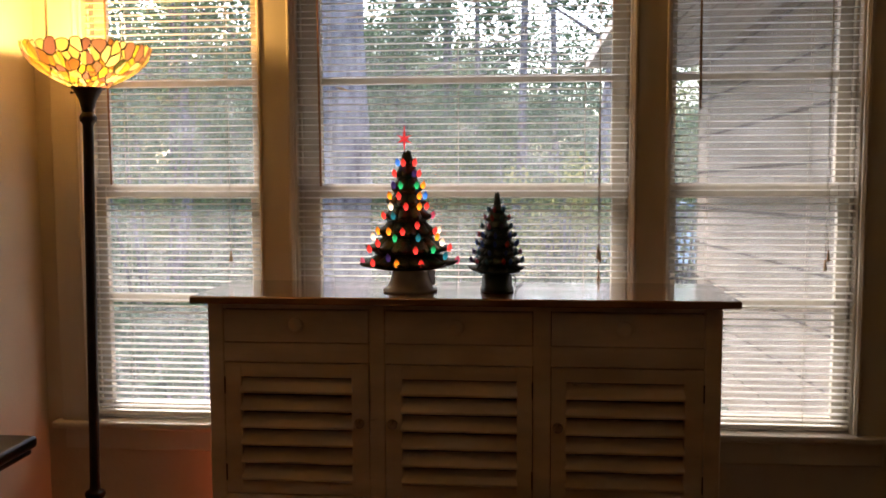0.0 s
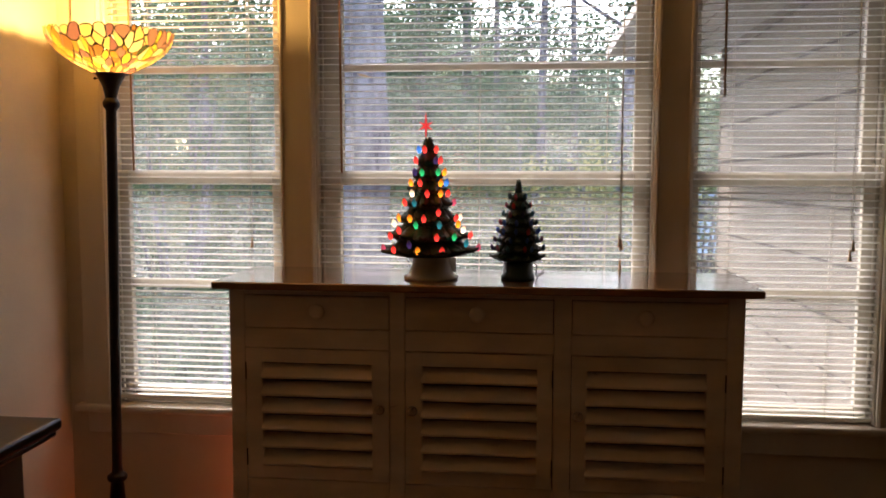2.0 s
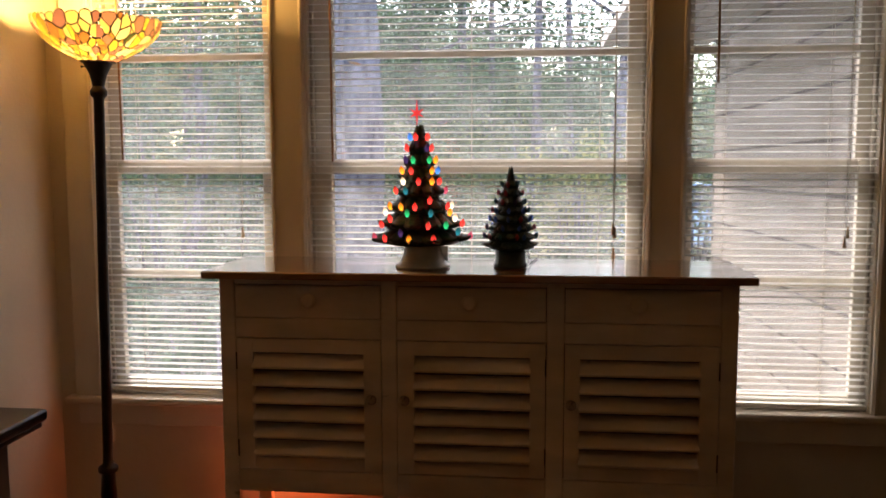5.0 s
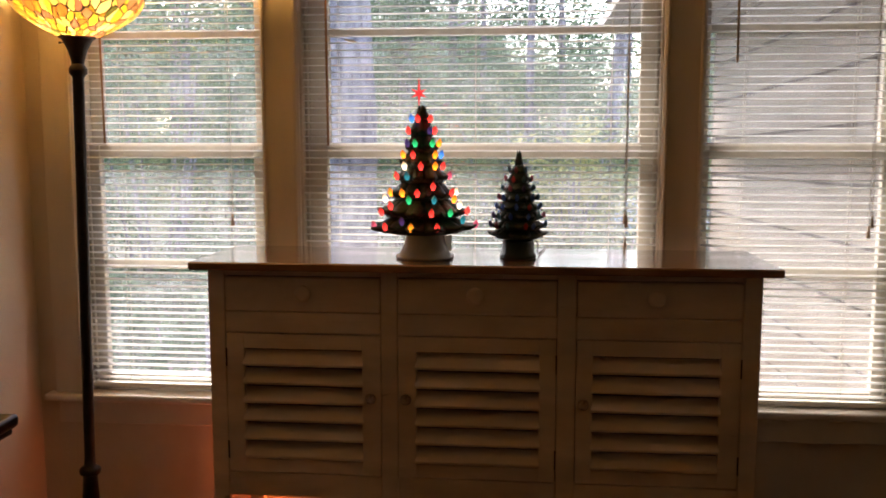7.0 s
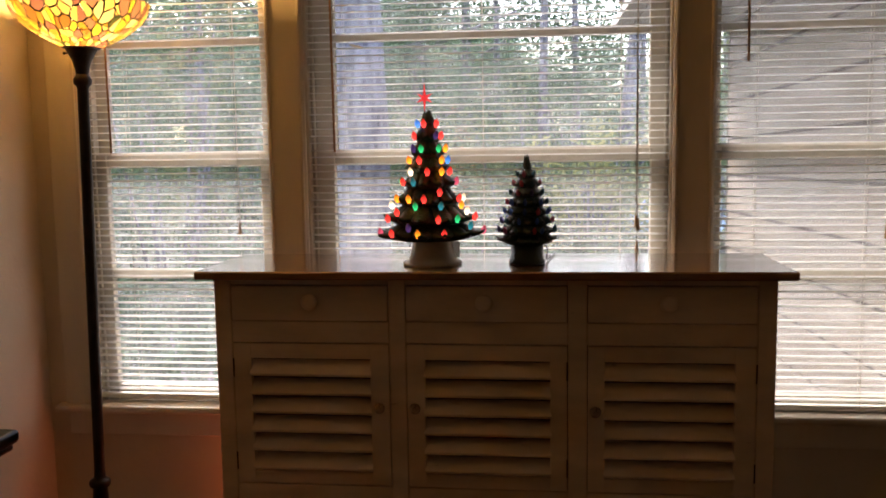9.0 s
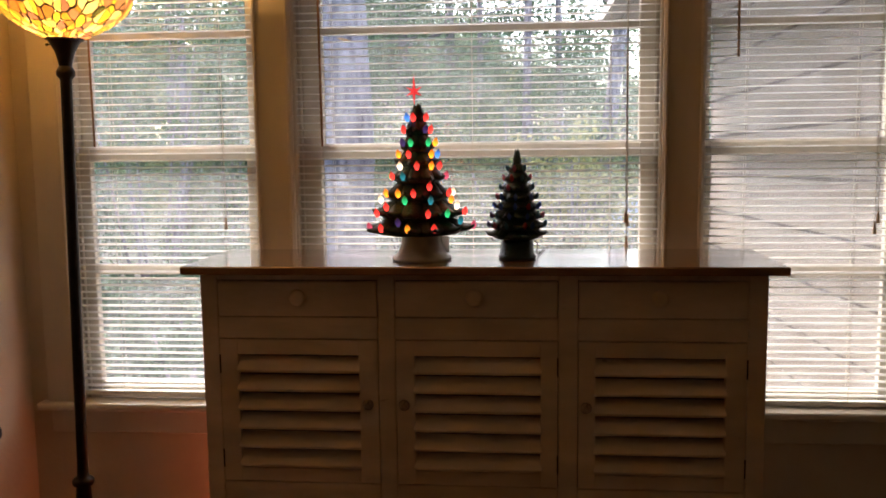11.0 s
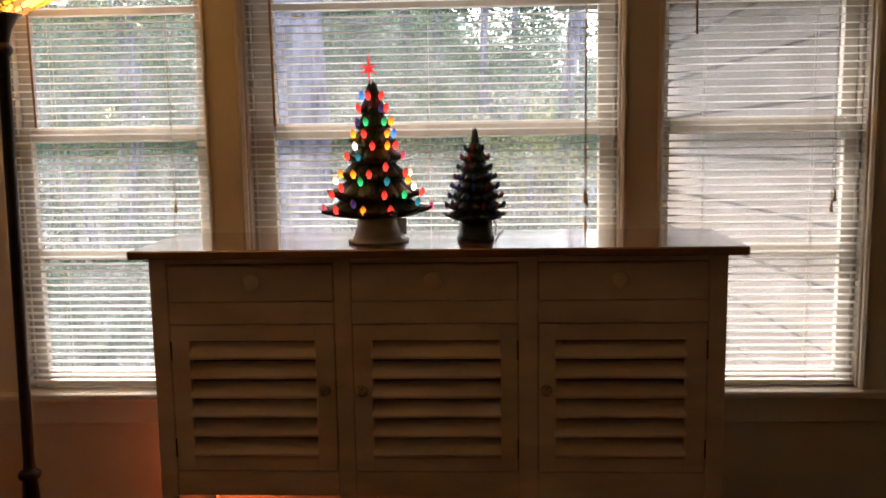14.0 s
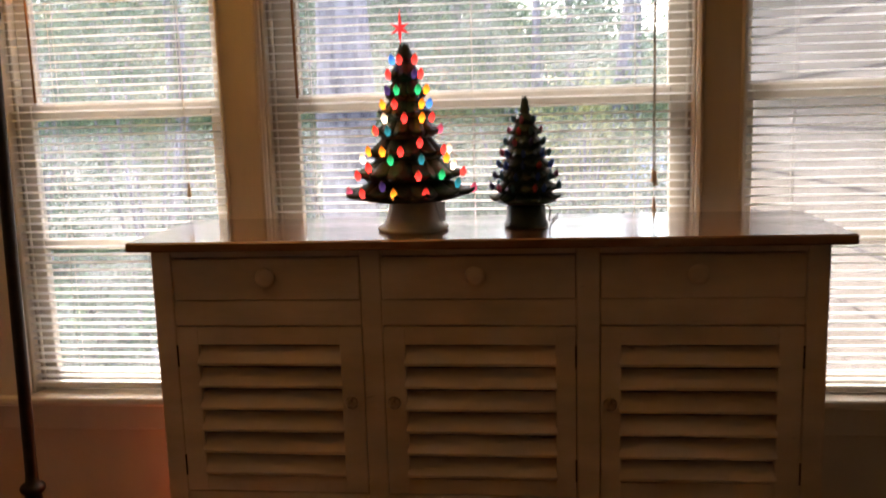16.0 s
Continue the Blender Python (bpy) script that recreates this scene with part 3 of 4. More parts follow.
def small_tree():
    z0 = 0.905
    t = thing("ceramic_tree", (-0.121, 2.765, z0), "small dark green ceramic tree with unlit coloured bulbs", "ceramic tree")
    part("base", lathe([(0, 0), (0.051, 0), (0.053, 0.004), (0.052, 0.012), (0.048, 0.016), (0.046, 0.05), (0.04, 0.056), (0, 0.057)], 32), M_BLUEGREEN, t, "dark green glazed round base")
    tiers = ((0.012, 1.168), (0.027, 1.148), (0.037, 1.122), (0.047, 1.096), (0.056, 1.07), (0.065, 1.044), (0.073, 1.018), (0.081, 0.992), (0.087, 0.968))
    part("bough_cone", boughs([(r, z - z0) for r, z in tiers], 1.203 - z0, (5, 6, 7, 8, 9, 10, 11, 11, 12), 0.9, 6, droop=1.0, lift=0.45, wide=0.48, thick=0.85, fill=0.84), M_BLUEGREEN, t, "dark green glazed scalloped boughs")
    shared = {}
    rng = random.Random(5)
    names = ("blue", "teal", "pink", "teal", "purple", "blue", "red", "teal")
    for i, (r, z) in enumerate(tiers[:-1]):
        n = 0 if i == 0 else 4 + i
        for k in range(n):
            a = 2 * math.pi * (k + 0.5 * (i % 2)) / n + rng.uniform(-0.15, 0.15)
            colour = names[rng.randrange(len(names))]
            if colour not in shared:
                o = shared[colour] = part("bulb", bulb_mesh(0.0155), M_UNLIT[colour], t, f"unlit {colour} plastic bulb")
            else:
                o = again("bulb", shared[colour], (0, 0, 0), t)
            o.location = ((r - 0.003) * math.cos(a), (r - 0.003) * math.sin(a), z + 0.006 - z0)
            o.rotation_euler = (-0.3 * math.sin(a), 0.3 * math.cos(a), 0)
    # flex of the lamp inside
    bm = bmesh.new()
    pts = [Vector((0.05, 0.01, 0.05)), Vector((0.058, 0.015, 0.04)), Vector((0.055, 0.02, 0.012)), Vector((0.06, 0.06, 0.004)), Vector((0.08, 0.22, 0.004))]
    for p, q in zip(pts, pts[1:]):
        rod(bm, p, q, 0.002, seg=6)
    part("power_cord", bm, M_IRON, t, "thin dark power cord")


big_tree()
small_tree()


# ---- floor lamp ----
def floor_lamp():
    t = thing("floor_lamp", (-1.4755, 2.8, 0), "dark bronze torchiere floor lamp with stained-glass bowl, switched on", "floor lamp")
    t.rotation_euler = (0, math.atan2(0.023, 1.25), 0)
    part("base", lathe([(0, FZ), (0.135, FZ), (0.138, FZ + 0.008), (0.13, FZ + 0.016), (0.1, FZ + 0.026), (0.05, FZ + 0.042), (0.03, FZ + 0.06), (0.026, FZ + 0.075), (0, FZ + 0.076)], 40), M_IRON, t)
    pole = part("pole", lathe([(0.02, FZ + 0.07), (0.027, 0.04), (0.026, 0.12), (0.0215, 0.187), (0.03, 0.19), (0.033, 0.196), (0.033, 0.206), (0.028, 0.212), (0.018, 0.218), (0.0165, 0.25), (0.0165, 1.43), (0.019, 1.436), (0.026, 1.444), (0.027, 1.457), (0.022, 1.466), (0.0185, 1.472)], 24), M_IRON, t)
    cup = part("cup", lathe([(0.018, 1.472), (0.021, 1.487), (0.027, 1.51), (0.038, 1.532), (0.046, 1.546), (0.0465, 1.552), (0.043, 1.552), (0.02, 1.53), (0, 1.525)], 28), M_IRON, t)
    bm = rod(bmesh.new(), (-0.035, 0, 1.535), (-0.052, -0.002, 1.535), 0.002, seg=6)
    bmesh.ops.create_uvsphere(bm, u_segments=10, v_segments=8, radius=0.0045, matrix=Matrix.Translation((-0.054, -0.002, 1.535)))
    part("switch", bm, M_IRON, cup)
    # bulb
    part("bulb", lathe([(0, 1.53), (0.012, 1.531), (0.014, 1.615), (0.028, 1.64), (0.03, 1.66), (0.02, 1.68), (0, 1.688)], 16), glowing("warm_bulb", (1.0, 0.7, 0.35), 2.0), t, "glowing frosted bulb").visible_shadow = False
    bowl = new("glass_bowl")
    bowl.parent = t
    bowl["label"] = "stained-glass bowl of amber, cream and rose pieces"
    # irregular cells of glass between lead lines on the bowl's surface
    prof = ((0.05, 1.549), (0.079, 1.563), (0.112, 1.58), (0.144, 1.6), (0.17, 1.621), (0.188, 1.644), (0.198, 1.667), (0.2, 1.69))
    steps = [0.0]
    for (r0, h0), (r1, h1) in zip(prof, prof[1:]):
        steps.append(steps[-1] + math.hypot(r1 - r0, h1 - h0))
    deep = steps[-1]
    rng = random.Random(11)

    def surface(u, s):
        q = 0
        while q < len(prof) - 2 and s > steps[q + 1]:
            q += 1
        f = (s - steps[q]) / (steps[q + 1] - steps[q])
        r = prof[q][0] + (prof[q + 1][0] - prof[q][0]) * f
        return Vector((r * math.cos(u), r * math.sin(u), prof[q][1] + (prof[q + 1][1] - prof[q][1]) * f))

    def radius(s):
        v = surface(0, min(max(s, 0), deep))
        return v.x

    # seeds: a row of large petals at the rim, smaller pieces below
    seeds = [(2 * math.pi * (n + rng.uniform(-0.33, 0.33)) / 34, deep - 0.02 + rng.uniform(-0.01, 0.008)) for n in range(34)]
    seeds += [(2 * math.pi * (n + rng.uniform(-0.2, 0.2)) / 26, 0.012 + rng.uniform(-0.004, 0.012)) for n in range(26)]
    TALL = 0.62
    tries = 0
    while len(seeds) < 250 and tries < 60000:
        tries += 1
        s, u = deep * (rng.random() ** 0.75) * 0.84, rng.uniform(0, 2 * math.pi)
        gap = 0.008 + 0.042 * s
        if all((TALL * (s - s2)) ** 2 + (radius((s + s2) / 2) * ((u - u2 + math.pi) % (2 * math.pi) - math.pi)) ** 2 > gap * gap for u2, s2 in seeds):
            seeds.append((u, s))
    cells = []
    weight = [rng.uniform(-1, 1) * (0.00002 + 0.0011 * s2) for _, s2 in seeds]
    for (u, s), w1 in zip(seeds, weight):
        r = radius(s)
        poly = [(-0.05, -s * TALL), (0.05, -s * TALL), (0.05, (deep - s) * TALL), (-0.05, (deep - s) * TALL)]
        for (u2, s2), w2 in zip(seeds, weight):
            dx, dy = radius((s + s2) / 2) * ((u2 - u + math.pi) % (2 * math.pi) - math.pi), (s2 - s) * TALL
            d2 = dx * dx + dy * dy
            if d2 < 1e-12 or d2 > 0.01:
                continue
            cut, side = [], [(x * dx + y * dy) - (d2 + w1 - w2) / 2 for x, y in poly]
            for n in range(len(poly)):
                m = (n + 1) % len(poly)
                if side[n] <= 0:
                    cut.append(poly[n])
                if side[n] * side[m] < 0:
                    f = side[n] / (side[n] - side[m])
                    cut.append((poly[n][0] + f * (poly[m][0] - poly[n][0]), poly[n][1] + f * (poly[m][1] - poly[n][1])))
            poly = cut
            if len(poly) < 3:
                break
        poly = [(x, y / TALL) for x, y in poly]
        if len(poly) > 2:
            if max(y for _, y in poly) > deep - s - 1e-6:
                # a rounded petal edge at the rim
                out = []
                drop = rng.uniform(0.0, 0.011)
                for n, (x, y) in enumerate(poly):
                    x2, y2 = poly[(n + 1) % len(poly)]
                    edge = y > deep - s - 1e-6
                    out.append((x, y - 0.008 - drop if edge else y))
                    if edge and y2 > deep - s - 1e-6:
                        out += [(x + (x2 - x) * 0.2, y - 0.0015 - drop), (x + (x2 - x) * 0.5, y - drop), (x + (x2 - x) * 0.8, y - 0.003 - drop)]
                poly = out
            cells.append([(u + x / r, min(max(s + y, 0), deep)) for x, y in poly])
    glass_colours = ((0.07, 0.046, 0.01), (0.12, 0.1, 0.044), (0.055, 0.028, 0.01), (0.14, 0.127, 0.085), (0.048, 0.025, 0.026), (0.016, 0.02, 0.01), (0.1, 0.083, 0.014), (0.058, 0.034, 0.03))
    mats = [leafy(f"art_glass_{n}", c, tuple(min(1, x * 1.12) for x in c), 0.75) for n, c in zip(("amber", "cream", "orange", "ivory", "rose", "olive", "gold", "coral"), glass_colours)]
    came = bmesh.new()
    for cell in cells:
        ring = [surface(u, s) for u, s in cell]
        mid = sum(ring, Vector()) / len(ring)
        inner = [p + (mid - p).normalized() * min(0.0033, (mid - p).length * 0.5) for p in ring]
        nrm = Vector((mid.x, mid.y, -0.12)).normalized() * 0.0012
        bm = bmesh.new()
        bulge = bm.verts.new(mid + nrm * 1.2)
        vs = [bm.verts.new(p) for p in ring]
        for p in range(len(vs)):
            bm.faces.new((vs[p], vs[(p + 1) % len(vs)], bulge)).smooth = True
        part("glass_piece", bm, mats[rng.choices(range(8), (5, 6, 3, 4, 3, 1, 6, 3))[0]], bowl)
        ro = [came.verts.new(p + nrm) for p in ring]
        ri = [came.verts.new(p + nrm * 1.3) for p in inner]
        for p in range(len(ro)):
            q = (p + 1) % len(ro)
            came.faces.new((ro[p], ro[q], ri[q], ri[p]))
    part("lead_lattice", came, M_CAME, bowl, "dark lead lines between the glass")
    part("bowl_collar", lathe([(0.046, 1.547), (0.054, 1.547), (0.055, 1.553), (0.05, 1.555), (0.046, 1.552)], 32), M_IRON, t)


floor_lamp()


# ---- night light behind the sideboard ----
t = thing("night_light", (-0.86, 3.0498, 0.19), "small plug-in night light glowing orange low on the wall", "night light")
part("plug_body", boxed(-0.02, 0.02, -0.022, 0, -0.03, 0.02, bevel=0.004), M_SASH, t)
part("shade", lathe([(0, 0.02), (0.012, 0.02), (0.014, 0.035), (0.01, 0.05), (0, 0.055)], 14, centre=(0, -0.011, 0)), glowing("orange_shade", (1.0, 0.2, 0.05), 0.6), t)


# ---- desk ----
def desk():
    t = thing("desk", (-1.41, 1.35, 0), "dark desk with glossy black moulded top against the wall", "desk")
    bm = boxed(-0.34, 0.362, -0.42, 0.41, 0.698, 0.724, bevel=0.009, seg=3)
    box(bm, -0.335, 0.352, -0.412, 0.402, 0.684, 0.6975, bevel=0.005, seg=2)
    part("top", bm, M_DESK, t, "black lacquered top with moulded edge")
    part("body", boxed(-0.33, 0.3, -0.38, 0.36, 0.08, 0.6835, bevel=0.004), M_DESKBODY, t)
    for x in (-0.31, 0.24):
        for y in (-0.36, 0.33):
            part("foot", boxed(x, x + 0.04, y, y + 0.04, FZ, 0.0795, bevel=0.004), M_DESK, t)


desk()


# ---- outdoors ----
GZ = -0.7
bm = bmesh.new()
bmesh.ops.create_grid(bm, x_segments=60, y_segments=60, size=600, matrix=Matrix.Translation((0, 300, GZ)))
structure("ground", bm, M_GROUND, "leaf-strewn garden ground", "ground")


def leaf_cloud(rng, clumps, per, leaf, spread):
    """Leaves in clumps: each leaf is a small folded blade."""
    verts, faces = [], []
    for c, rad in clumps:
        for _ in range(per):
            d = Vector((rng.gauss(0, 1), rng.gauss(0, 1), rng.gauss(0, 1)))
            p = c + d.normalized() * rad * rng.random() ** 0.4
            s = leaf * rng.uniform(0.6, 1.4)
            a, b = Vector((rng.gauss(0, 1), rng.gauss(0, 1), rng.gauss(0, 0.6))).normalized(), Vector((rng.gauss(0, 1), rng.gauss(0, 1), rng.gauss(0, 1)))
            b = (b - a * b.dot(a)).normalized() * s * 0.45
            i = len(verts)
            verts += [p, p + a * s * 0.5 + b, p + a * s, p + a * s * 0.5 - b]
            faces += [(i, i + 1, i + 2), (i, i + 2, i + 3)]
    return verts, faces


def cloud_part(name, verts, faces, mat, parent):
    me = bpy.data.meshes.new(name)
    me.from_pydata([tuple(v) for v in verts], [], faces)
    me.materials.append(mat)
    ob = new(name, me)
    ob.parent = parent
    return ob


def trunk_mesh(points, seg=40, rough=0.12, furrow=0.14):
    """A tapering, knobbly trunk through (place, radius) stations."""
    bm = bmesh.new()
    rings = []
    for p, r in points:
        ring = []
        for i in range(seg):
            a = 2 * math.pi * i / seg
            k = r * (1 + rough * noise.noise((2 * math.cos(a), 2 * math.sin(a), p[2] * 1.3)) + furrow * noise.noise((9 * math.cos(a), 9 * math.sin(a), p[2] * 2.2)))
            ring.append(bm.verts.new((p[0] + k * math.cos(a), p[1] + k * math.sin(a), p[2])))
        rings.append(ring)
    for a, b in zip(rings, rings[1:]):
        for i in range(seg):
            bm.faces.new((a[i], a[(i + 1) % seg], b[(i + 1) % seg], b[i])).smooth = True
    return bm


def tree(x, y, height, radius, crown_from, crown, mat, label, seed, lean=(0, 0), per=90, leaf=0.11, clumps=46):
    rng = random.Random(seed)
    t = thing("tree", (x, y, GZ), label, "tree", "garden trees")
    pts = []
    for i in range(41):
        f = i / 40
        pts.append(((lean[0] * f + 0.12 * radius * math.sin(5 * f + seed), lean[1] * f, height * f - 0.05), radius * (1.25 - 0.9 * f) * (1.25 if i == 0 else 1)))
    bm = trunk_mesh(pts)
    spots = []
    for k in range(9):
        f = rng.uniform(crown_from, 0.95)
        a = rng.uniform(0, 6.28)
        s = Vector((lean[0] * f, lean[1] * f, height * f))
        e = s + Vector((math.cos(a), math.sin(a), rng.uniform(0.1, 0.7))) * crown * rng.uniform(0.5, 1)
        rod(bm, s, e, radius * 0.32, radius * 0.08, seg=6)
        spots += [s.lerp(e, q) for q in (0.5, 0.75, 1.0)]
    part("trunk", bm, M_BARK, t)
    groups = []
    for _ in range(clumps):
        s = rng.choice(spots) + Vector((rng.gauss(0, 1), rng.gauss(0, 1), rng.gauss(0, 0.8))) * crown * 0.3
        groups.append((s, crown * rng.uniform(0.12, 0.3)))
    cloud_part("crown", *leaf_cloud(rng, groups, per, leaf, crown), mat, t)
    return t


def shrub(x, y, width, height, mat, label, seed, per=210, leaf=0.05, clumps=38):
    rng = random.Random(seed)
    t = thing("shrub", (x, y, GZ), label, "shrub", "garden shrubs")
    bm = bmesh.new()
    groups = []
    for k in range(9):
        a = rng.uniform(0, 6.28)
        e = Vector((math.cos(a) * width * 0.4 * rng.random(), math.sin(a) * width * 0.3 * rng.random(), height * rng.uniform(0.5, 0.95)))
        rod(bm, (e.x * 0.2, e.y * 0.2, -0.05), e, 0.025, 0.008, seg=5)
    part("stems", bm, M_BARK, t)
    for _ in range(clumps):
        p = Vector((rng.uniform(-0.5, 0.5) * width, rng.uniform(-0.4, 0.4) * width, height * rng.uniform(0.08, 0.95)))
        groups.append((p, rng.uniform(0.12, 0.26) * min(width, height)))
    cloud_part("foliage", *leaf_cloud(rng, groups, per, leaf, width), mat, t)
    return t


tree(-1.68, 8.0, 11, 0.205, 0.85, 2.6, M_LEAF, "large grey-barked tree close to the window", 3, per=70, leaf=0.12, clumps=30)
tree(0.9, 14.0, 9, 0.11, 0.4, 2.2, M_LEAF, "slim leaning tree with thin grey trunk", 4, lean=(0.9, 0))
sh = shrub(-4.2, 9.5, 3.2, 3.6, M_LEAF, "dense green garden shrub", 21)
sh2 = shrub(-0.2, 12.5, 3.0, 2.6, M_LEAF2, "olive and yellow-green garden shrub", 22)
shrub(0.45, 11.4, 1.3, 2.2, M_LEAF3, "yellow-green shrub beyond the window, sunlight put into its leaf colour", 41, per=110, leaf=0.06, clumps=30)
copies = ((sh, -6.8, 11.5, 40), (sh, -3.0, 13.0, 130), (sh, 0.4, 15.6, 75), (sh, -0.8, 18.5, 200), (sh, 3.4, 21.5, 300), (sh, -5.6, 17.0, 260), (sh, -9.0, 15.5, 10), (sh2, -2.2, 15.5, 60), (sh2, 2.3, 13.8, 140), (sh2, -7.5, 19.0, 220), (sh2, 4.6, 24.0, 300), (sh, -11.5, 21.0, 90), (sh, 0.6, 23.0, 30), (sh, -3.4, 22.0, 330), (sh2, -5.0, 14.6, 20))
for ob, x, y, turn in copies:
    copy_thing(ob, pose(x, y, GZ, 0, 0, turn))
low = shrub(-2.6, 7.0, 2.0, 0.9, M_LEAF, "low dark undergrowth below the window", 31, per=200, leaf=0.045, clumps=40)
for x, y, turn in ((-3.8, 7.4, 70), (-5.0, 8.2, 150), (-1.0, 9.6, 220), (0.4, 9.2, 20), (-2.4, 8.9, 280), (1.0, 11.0, 100), (-6.2, 9.4, 30), (-3.6, 10.4, 310), (-0.6, 11.2, 190), (-1.6, 6.3, 330), (-2.1, 5.5, 45), (-3.3, 5.9, 115), (-4.5, 6.5, 250), (-1.1, 7.7, 165), (-2.9, 8.0, 80), (0.2, 7.2, 300)):
    copy_thing(low, pose(x, y, GZ, 0, 0, turn))
sl = tree(-4.3, 13.6, 9.5, 0.07, 0.6, 1.6, M_LEAF, "slender young tree with bare grey stem", 14, lean=(0.25, 0), per=60, clumps=26)
for x, y, turn in ((-6.1, 15.2, 70), (-3.2, 16.4, 140), (-0.2, 15.0, 30), (0.55, 17.6, 210), (1.9, 19.6, 290), (-1.1, 19.0, 100), (-7.4, 17.8, 330)):
    copy_thing(sl, pose(x, y, GZ, 0, 0, turn))
tr = tree(-5.2, 18.0, 8.5, 0.16, 0.25, 3.6, M_LEAF, "tall leafy tree at the back of the garden", 8, leaf=0.085, per=260, clumps=60)
tr2 = tree(5.6, 23.0, 8, 0.14, 0.25, 3.4, M_LEAF2, "tall yellow-green tree at the back of the garden", 9, leaf=0.085, per=240, clumps=56)
for ob, x, y, turn in ((tr, -2.2, 24.0, 80), (tr2, -9.0, 22.0, 150), (tr, -12.5, 27.0, 200), (tr, 5.5, 29.0, 40), (tr2, -4.0, 29.0, 300), (tr, -5.5, 36.0, 120), (tr, -3.0, 20.5, 130), (tr2, 9.0, 34.0, 20), (tr, -8.0, 34.0, 250), (tr2, -16.0, 32.0, 350), (tr, -14.0, 38.0, 10), (tr2, -2.0, 41.0, 90), (tr, -12.0, 42.0, 170)):
    copy_thing(ob, pose(x, y, GZ, 0, 0, turn))

rng = random.Random(77)
groups = []
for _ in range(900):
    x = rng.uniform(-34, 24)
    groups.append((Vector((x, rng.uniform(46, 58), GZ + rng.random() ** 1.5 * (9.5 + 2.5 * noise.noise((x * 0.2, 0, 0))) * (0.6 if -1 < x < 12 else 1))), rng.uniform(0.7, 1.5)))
# Distance haze is put into the leaf colour, paler than the garden leaves.
woods = cloud_part("far_woods", *leaf_cloud(rng, groups, 190, 0.23, 1), leafy("haze_painted_leaves", (0.17, 0.24, 0.2), (0.3, 0.38, 0.29)), None)
tagged(woods, "woods beyond the garden, haze put into the leaf colour", "woods", "", "stuff")
# Unseen trees to the west, added to keep low sky light off the siding.
for ob, x, y, turn in ((tr, -9.5, 9.5, 15), (tr2, -11.0, 6.0, 100), (tr, -8.5, 3.5, 190), (tr2, -13.0, 9.0, 260)):
    copy_thing(ob, pose(x, y, GZ, 0, 0, turn))

# unseen roof edge over the windows, its depth set to shade the upper slats
ev = thing("roof_edge", (-0.6, 3.6, 2.6), "unseen roof edge added to shade the upper windows", "roof")
part("soffit", boxed(-3.2, 2.19, -0.38, 0.46, -0.04, 0.0, bevel=0.003), M_EAVE, ev)
part("covering", boxed(-3.25, 2.19, -0.38, 0.51, 0.001, 0.06, bevel=0.003), M_ROOF, ev)

# the wing of the house beside the window
w = thing("house_wing", (1.7, 6.0, GZ), "pale painted wing of the house with wide lap siding", "house")
# Shadow lines under the boards are put in as gaps over this dark backing.
part("wall", boxed(0.014, 1.2, -2.76, 2.88, 0, 3.12), M_DARKBACK, w, "dark backing standing in for shadow under the siding boards")
w.rotation_euler = (radians(-1.0), 0, radians(1.1))
COURSE = 0.338
for i in range(10):
    z = 0.016 + COURSE * i
    bm = bmesh.new()
    top = min(z + COURSE - 0.024, 3.12)
    vs = [bm.verts.new((x, y, h)) for y in (-2.76, 2.88) for x, h in ((-0.016, z), (0.012, z), (0.012, top), (-0.006, top))]
    for q in ((0, 1, 2, 3), (7, 6, 5, 4), (0, 3, 7, 4), (0, 4, 5, 1), (3, 2, 6, 7)):
        bm.faces.new([vs[k] for k in q])
    bmesh.ops.recalc_face_normals(bm, faces=bm.faces[:])
    part("siding_board", bm, M_SIDING, w)
part("corner_board", boxed(-0.02, 0.09, 2.8805, 2.905, 0, 3.12, bevel=0.003), M_SIDING, w)
rf = part("roof", boxed(-1.05, 1.4, -1.7, 3.4, 3.15, 3.19), M_ROOF, w)
for i in range(7):
    x = -1.045 + 0.152 * i
    part("soffit_board", boxed(x, x + 0.14, -1.69, 3.39, 3.125, 3.1495, bevel=0.003), M_EAVE, rf)
part("fascia", boxed(-1.075, -1.051, -1.7, 3.4, 3.1, 3.19, bevel=0.003), M_EAVE, rf)


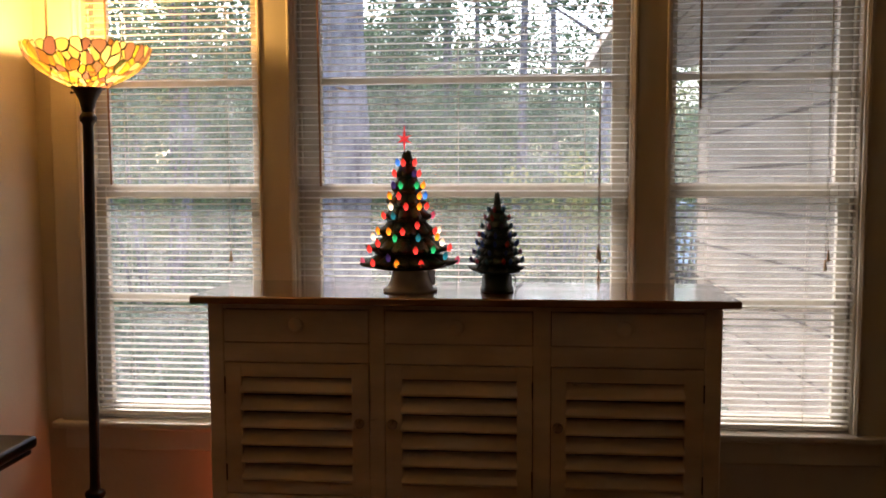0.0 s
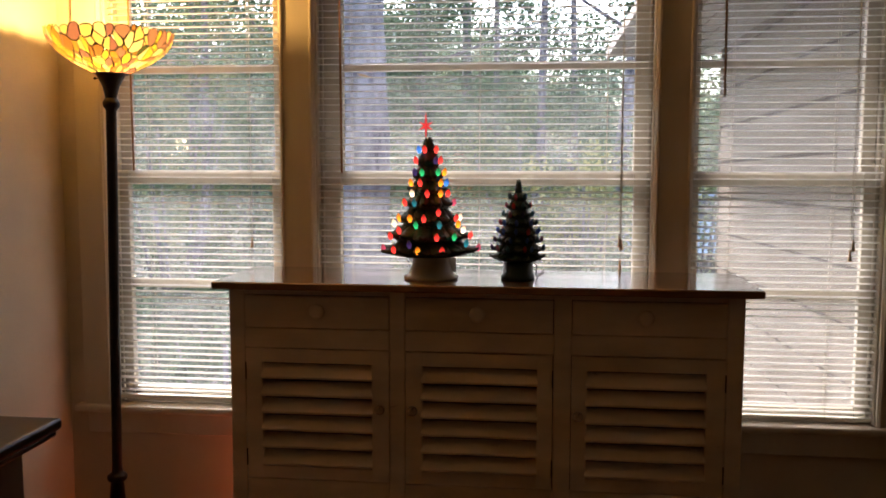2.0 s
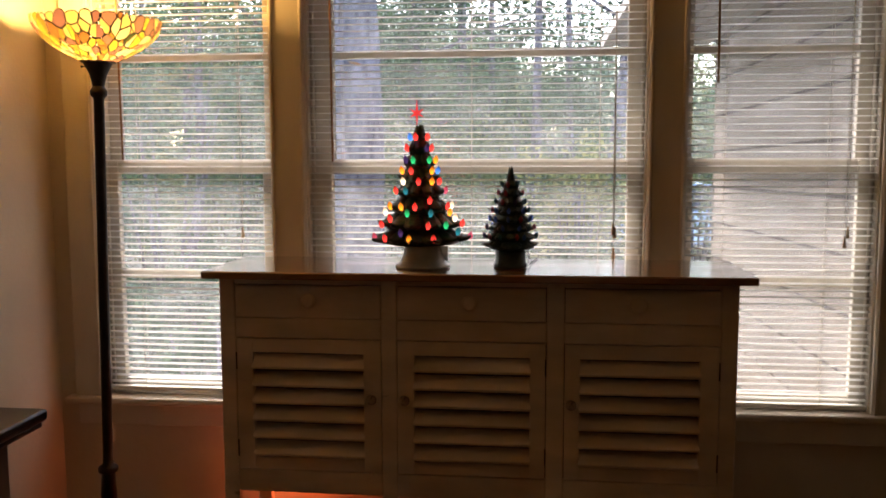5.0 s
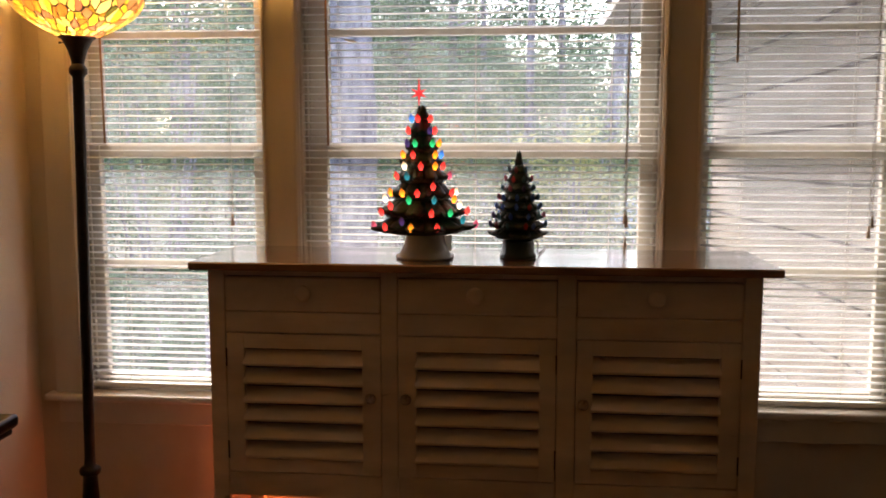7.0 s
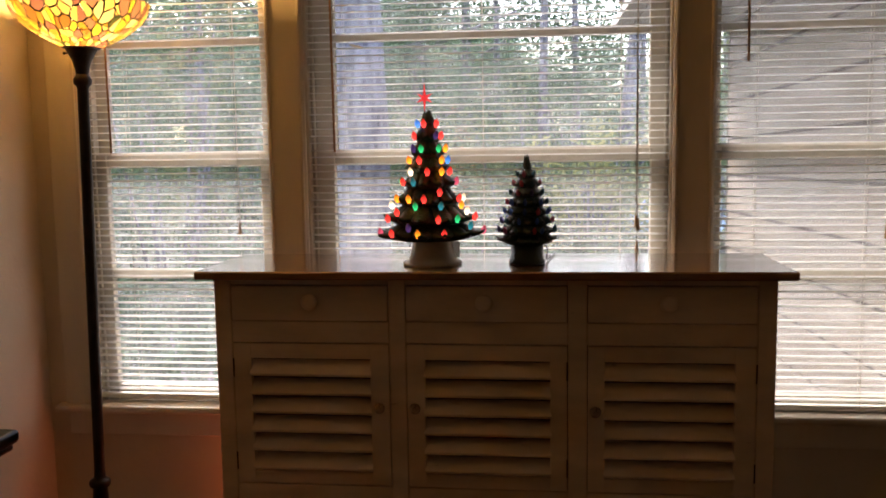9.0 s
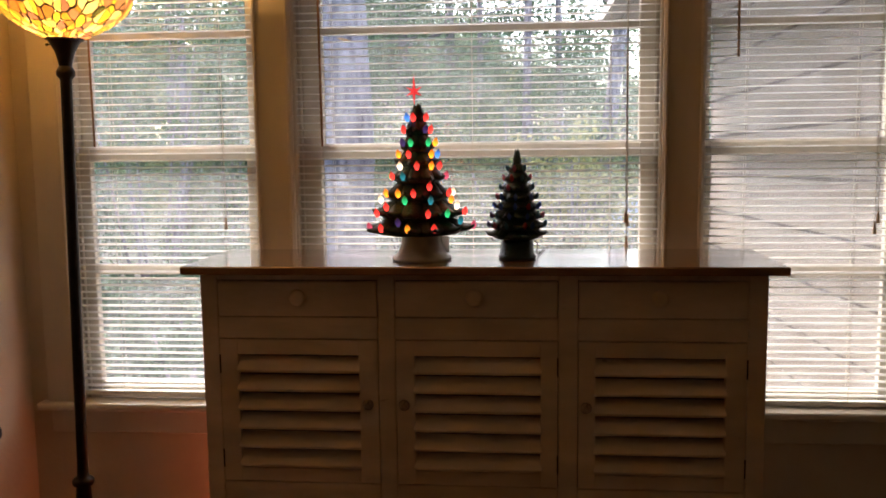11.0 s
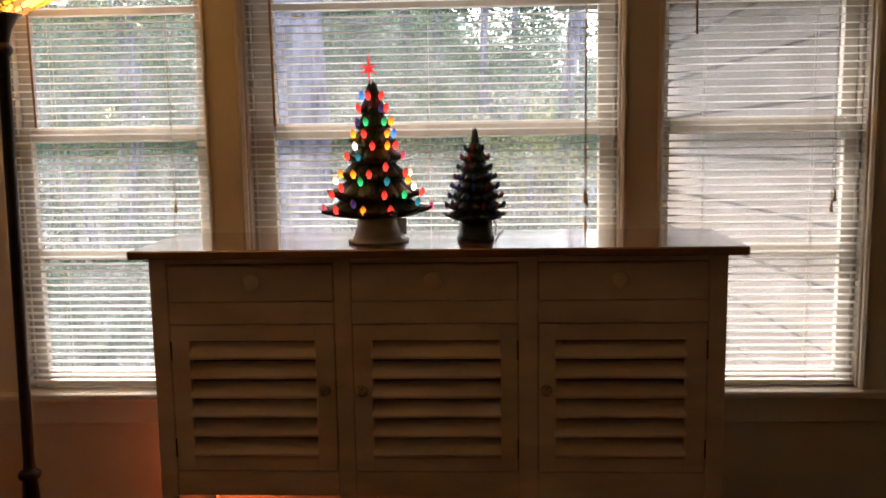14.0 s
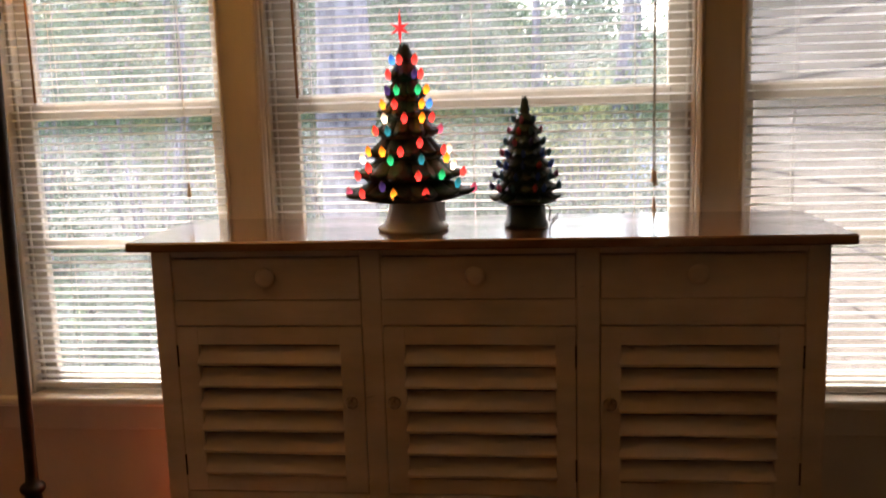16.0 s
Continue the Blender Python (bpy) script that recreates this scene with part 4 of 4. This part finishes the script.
# ---- parked car beyond the garden ----
def parked_car(x, y, turn):
    t = thing("car", (x, y, GZ), "pale blue parked car half hidden by garden shrubs", "car")
    t.rotation_euler = (0, 0, turn)
    m_paint = material("pale_blue_car_paint", (0.5, 0.6, 0.8), 0.25, metal=0.2, vary=0.03, scale=3, bump=0.0, coat=0.8)
    m_dark = material("dark_car_glass", (0.03, 0.035, 0.04), 0.08, vary=0.05, scale=3, bump=0.0)
    m_tyre = material("tyre_rubber", (0.02, 0.02, 0.02), 0.8, vary=0.1, scale=20)
    m_rim = material("silver_rim", (0.55, 0.55, 0.56), 0.3, metal=0.9, vary=0.05, scale=20)

    def side(outline, half, top_half, bevel):
        """A closed side outline, drawn in towards the top."""
        bm = bmesh.new()
        lo, hi = min(p[1] for p in outline), max(p[1] for p in outline)
        rows = [[bm.verts.new((px, s * (half + (top_half - half) * (pz - lo) / (hi - lo)), pz)) for px, pz in outline] for s in (-1, 1)]
        k = len(outline)
        for i in range(k):
            bm.faces.new((rows[0][i], rows[0][(i + 1) % k], rows[1][(i + 1) % k], rows[1][i])).smooth = True
        bm.faces.new(rows[0][::-1]), bm.faces.new(rows[1])
        bmesh.ops.recalc_face_normals(bm, faces=bm.faces[:])
        bmesh.ops.bevel(bm, geom=bm.edges[:], offset=bevel, segments=2, affect="EDGES")
        return bm

    part("body", side([(-2.15, 0.3), (-2.2, 0.55), (-2.1, 0.86), (-1.2, 0.95), (1.1, 0.95), (2.0, 0.8), (2.18, 0.6), (2.15, 0.3)], 0.87, 0.8, 0.03), m_paint, t)
    part("windows", side([(-1.45, 0.94), (-0.95, 1.36), (0.45, 1.38), (1.15, 0.94)], 0.79, 0.62, 0.02), m_dark, t, "dark car windows")
    part("roof", side([(-0.98, 1.36), (-0.85, 1.43), (0.3, 1.44), (0.48, 1.37)], 0.64, 0.58, 0.015), m_paint, t)
    for sx in (-1.3, 1.32):
        for sy in (-0.8, 0.8):
            lay = Matrix.Translation((sx, sy, 0.31)) @ Matrix.Rotation(radians(90), 4, "X")
            wh = part("wheel", lathe([(0.2, -0.09), (0.28, -0.1), (0.315, -0.07), (0.315, 0.07), (0.28, 0.1), (0.2, 0.09), (0.2, -0.09)], 24), m_tyre, t)
            wh.matrix_local = lay
            part("rim", lathe([(0, -0.06), (0.06, -0.075), (0.19, -0.07), (0.2, -0.05), (0.2, 0.05), (0.19, 0.07), (0.06, 0.075), (0, 0.06)], 20), m_rim, wh)
    for sy in (-0.6, 0.6):
        lamp_bm = boxed(-2.21, -2.14, sy - 0.16, sy + 0.16, 0.62, 0.76, bevel=0.02, seg=2)
        part("headlight", lamp_bm, m_rim, t, "clear headlight")


parked_car(3.35, 17.6, 0.06)
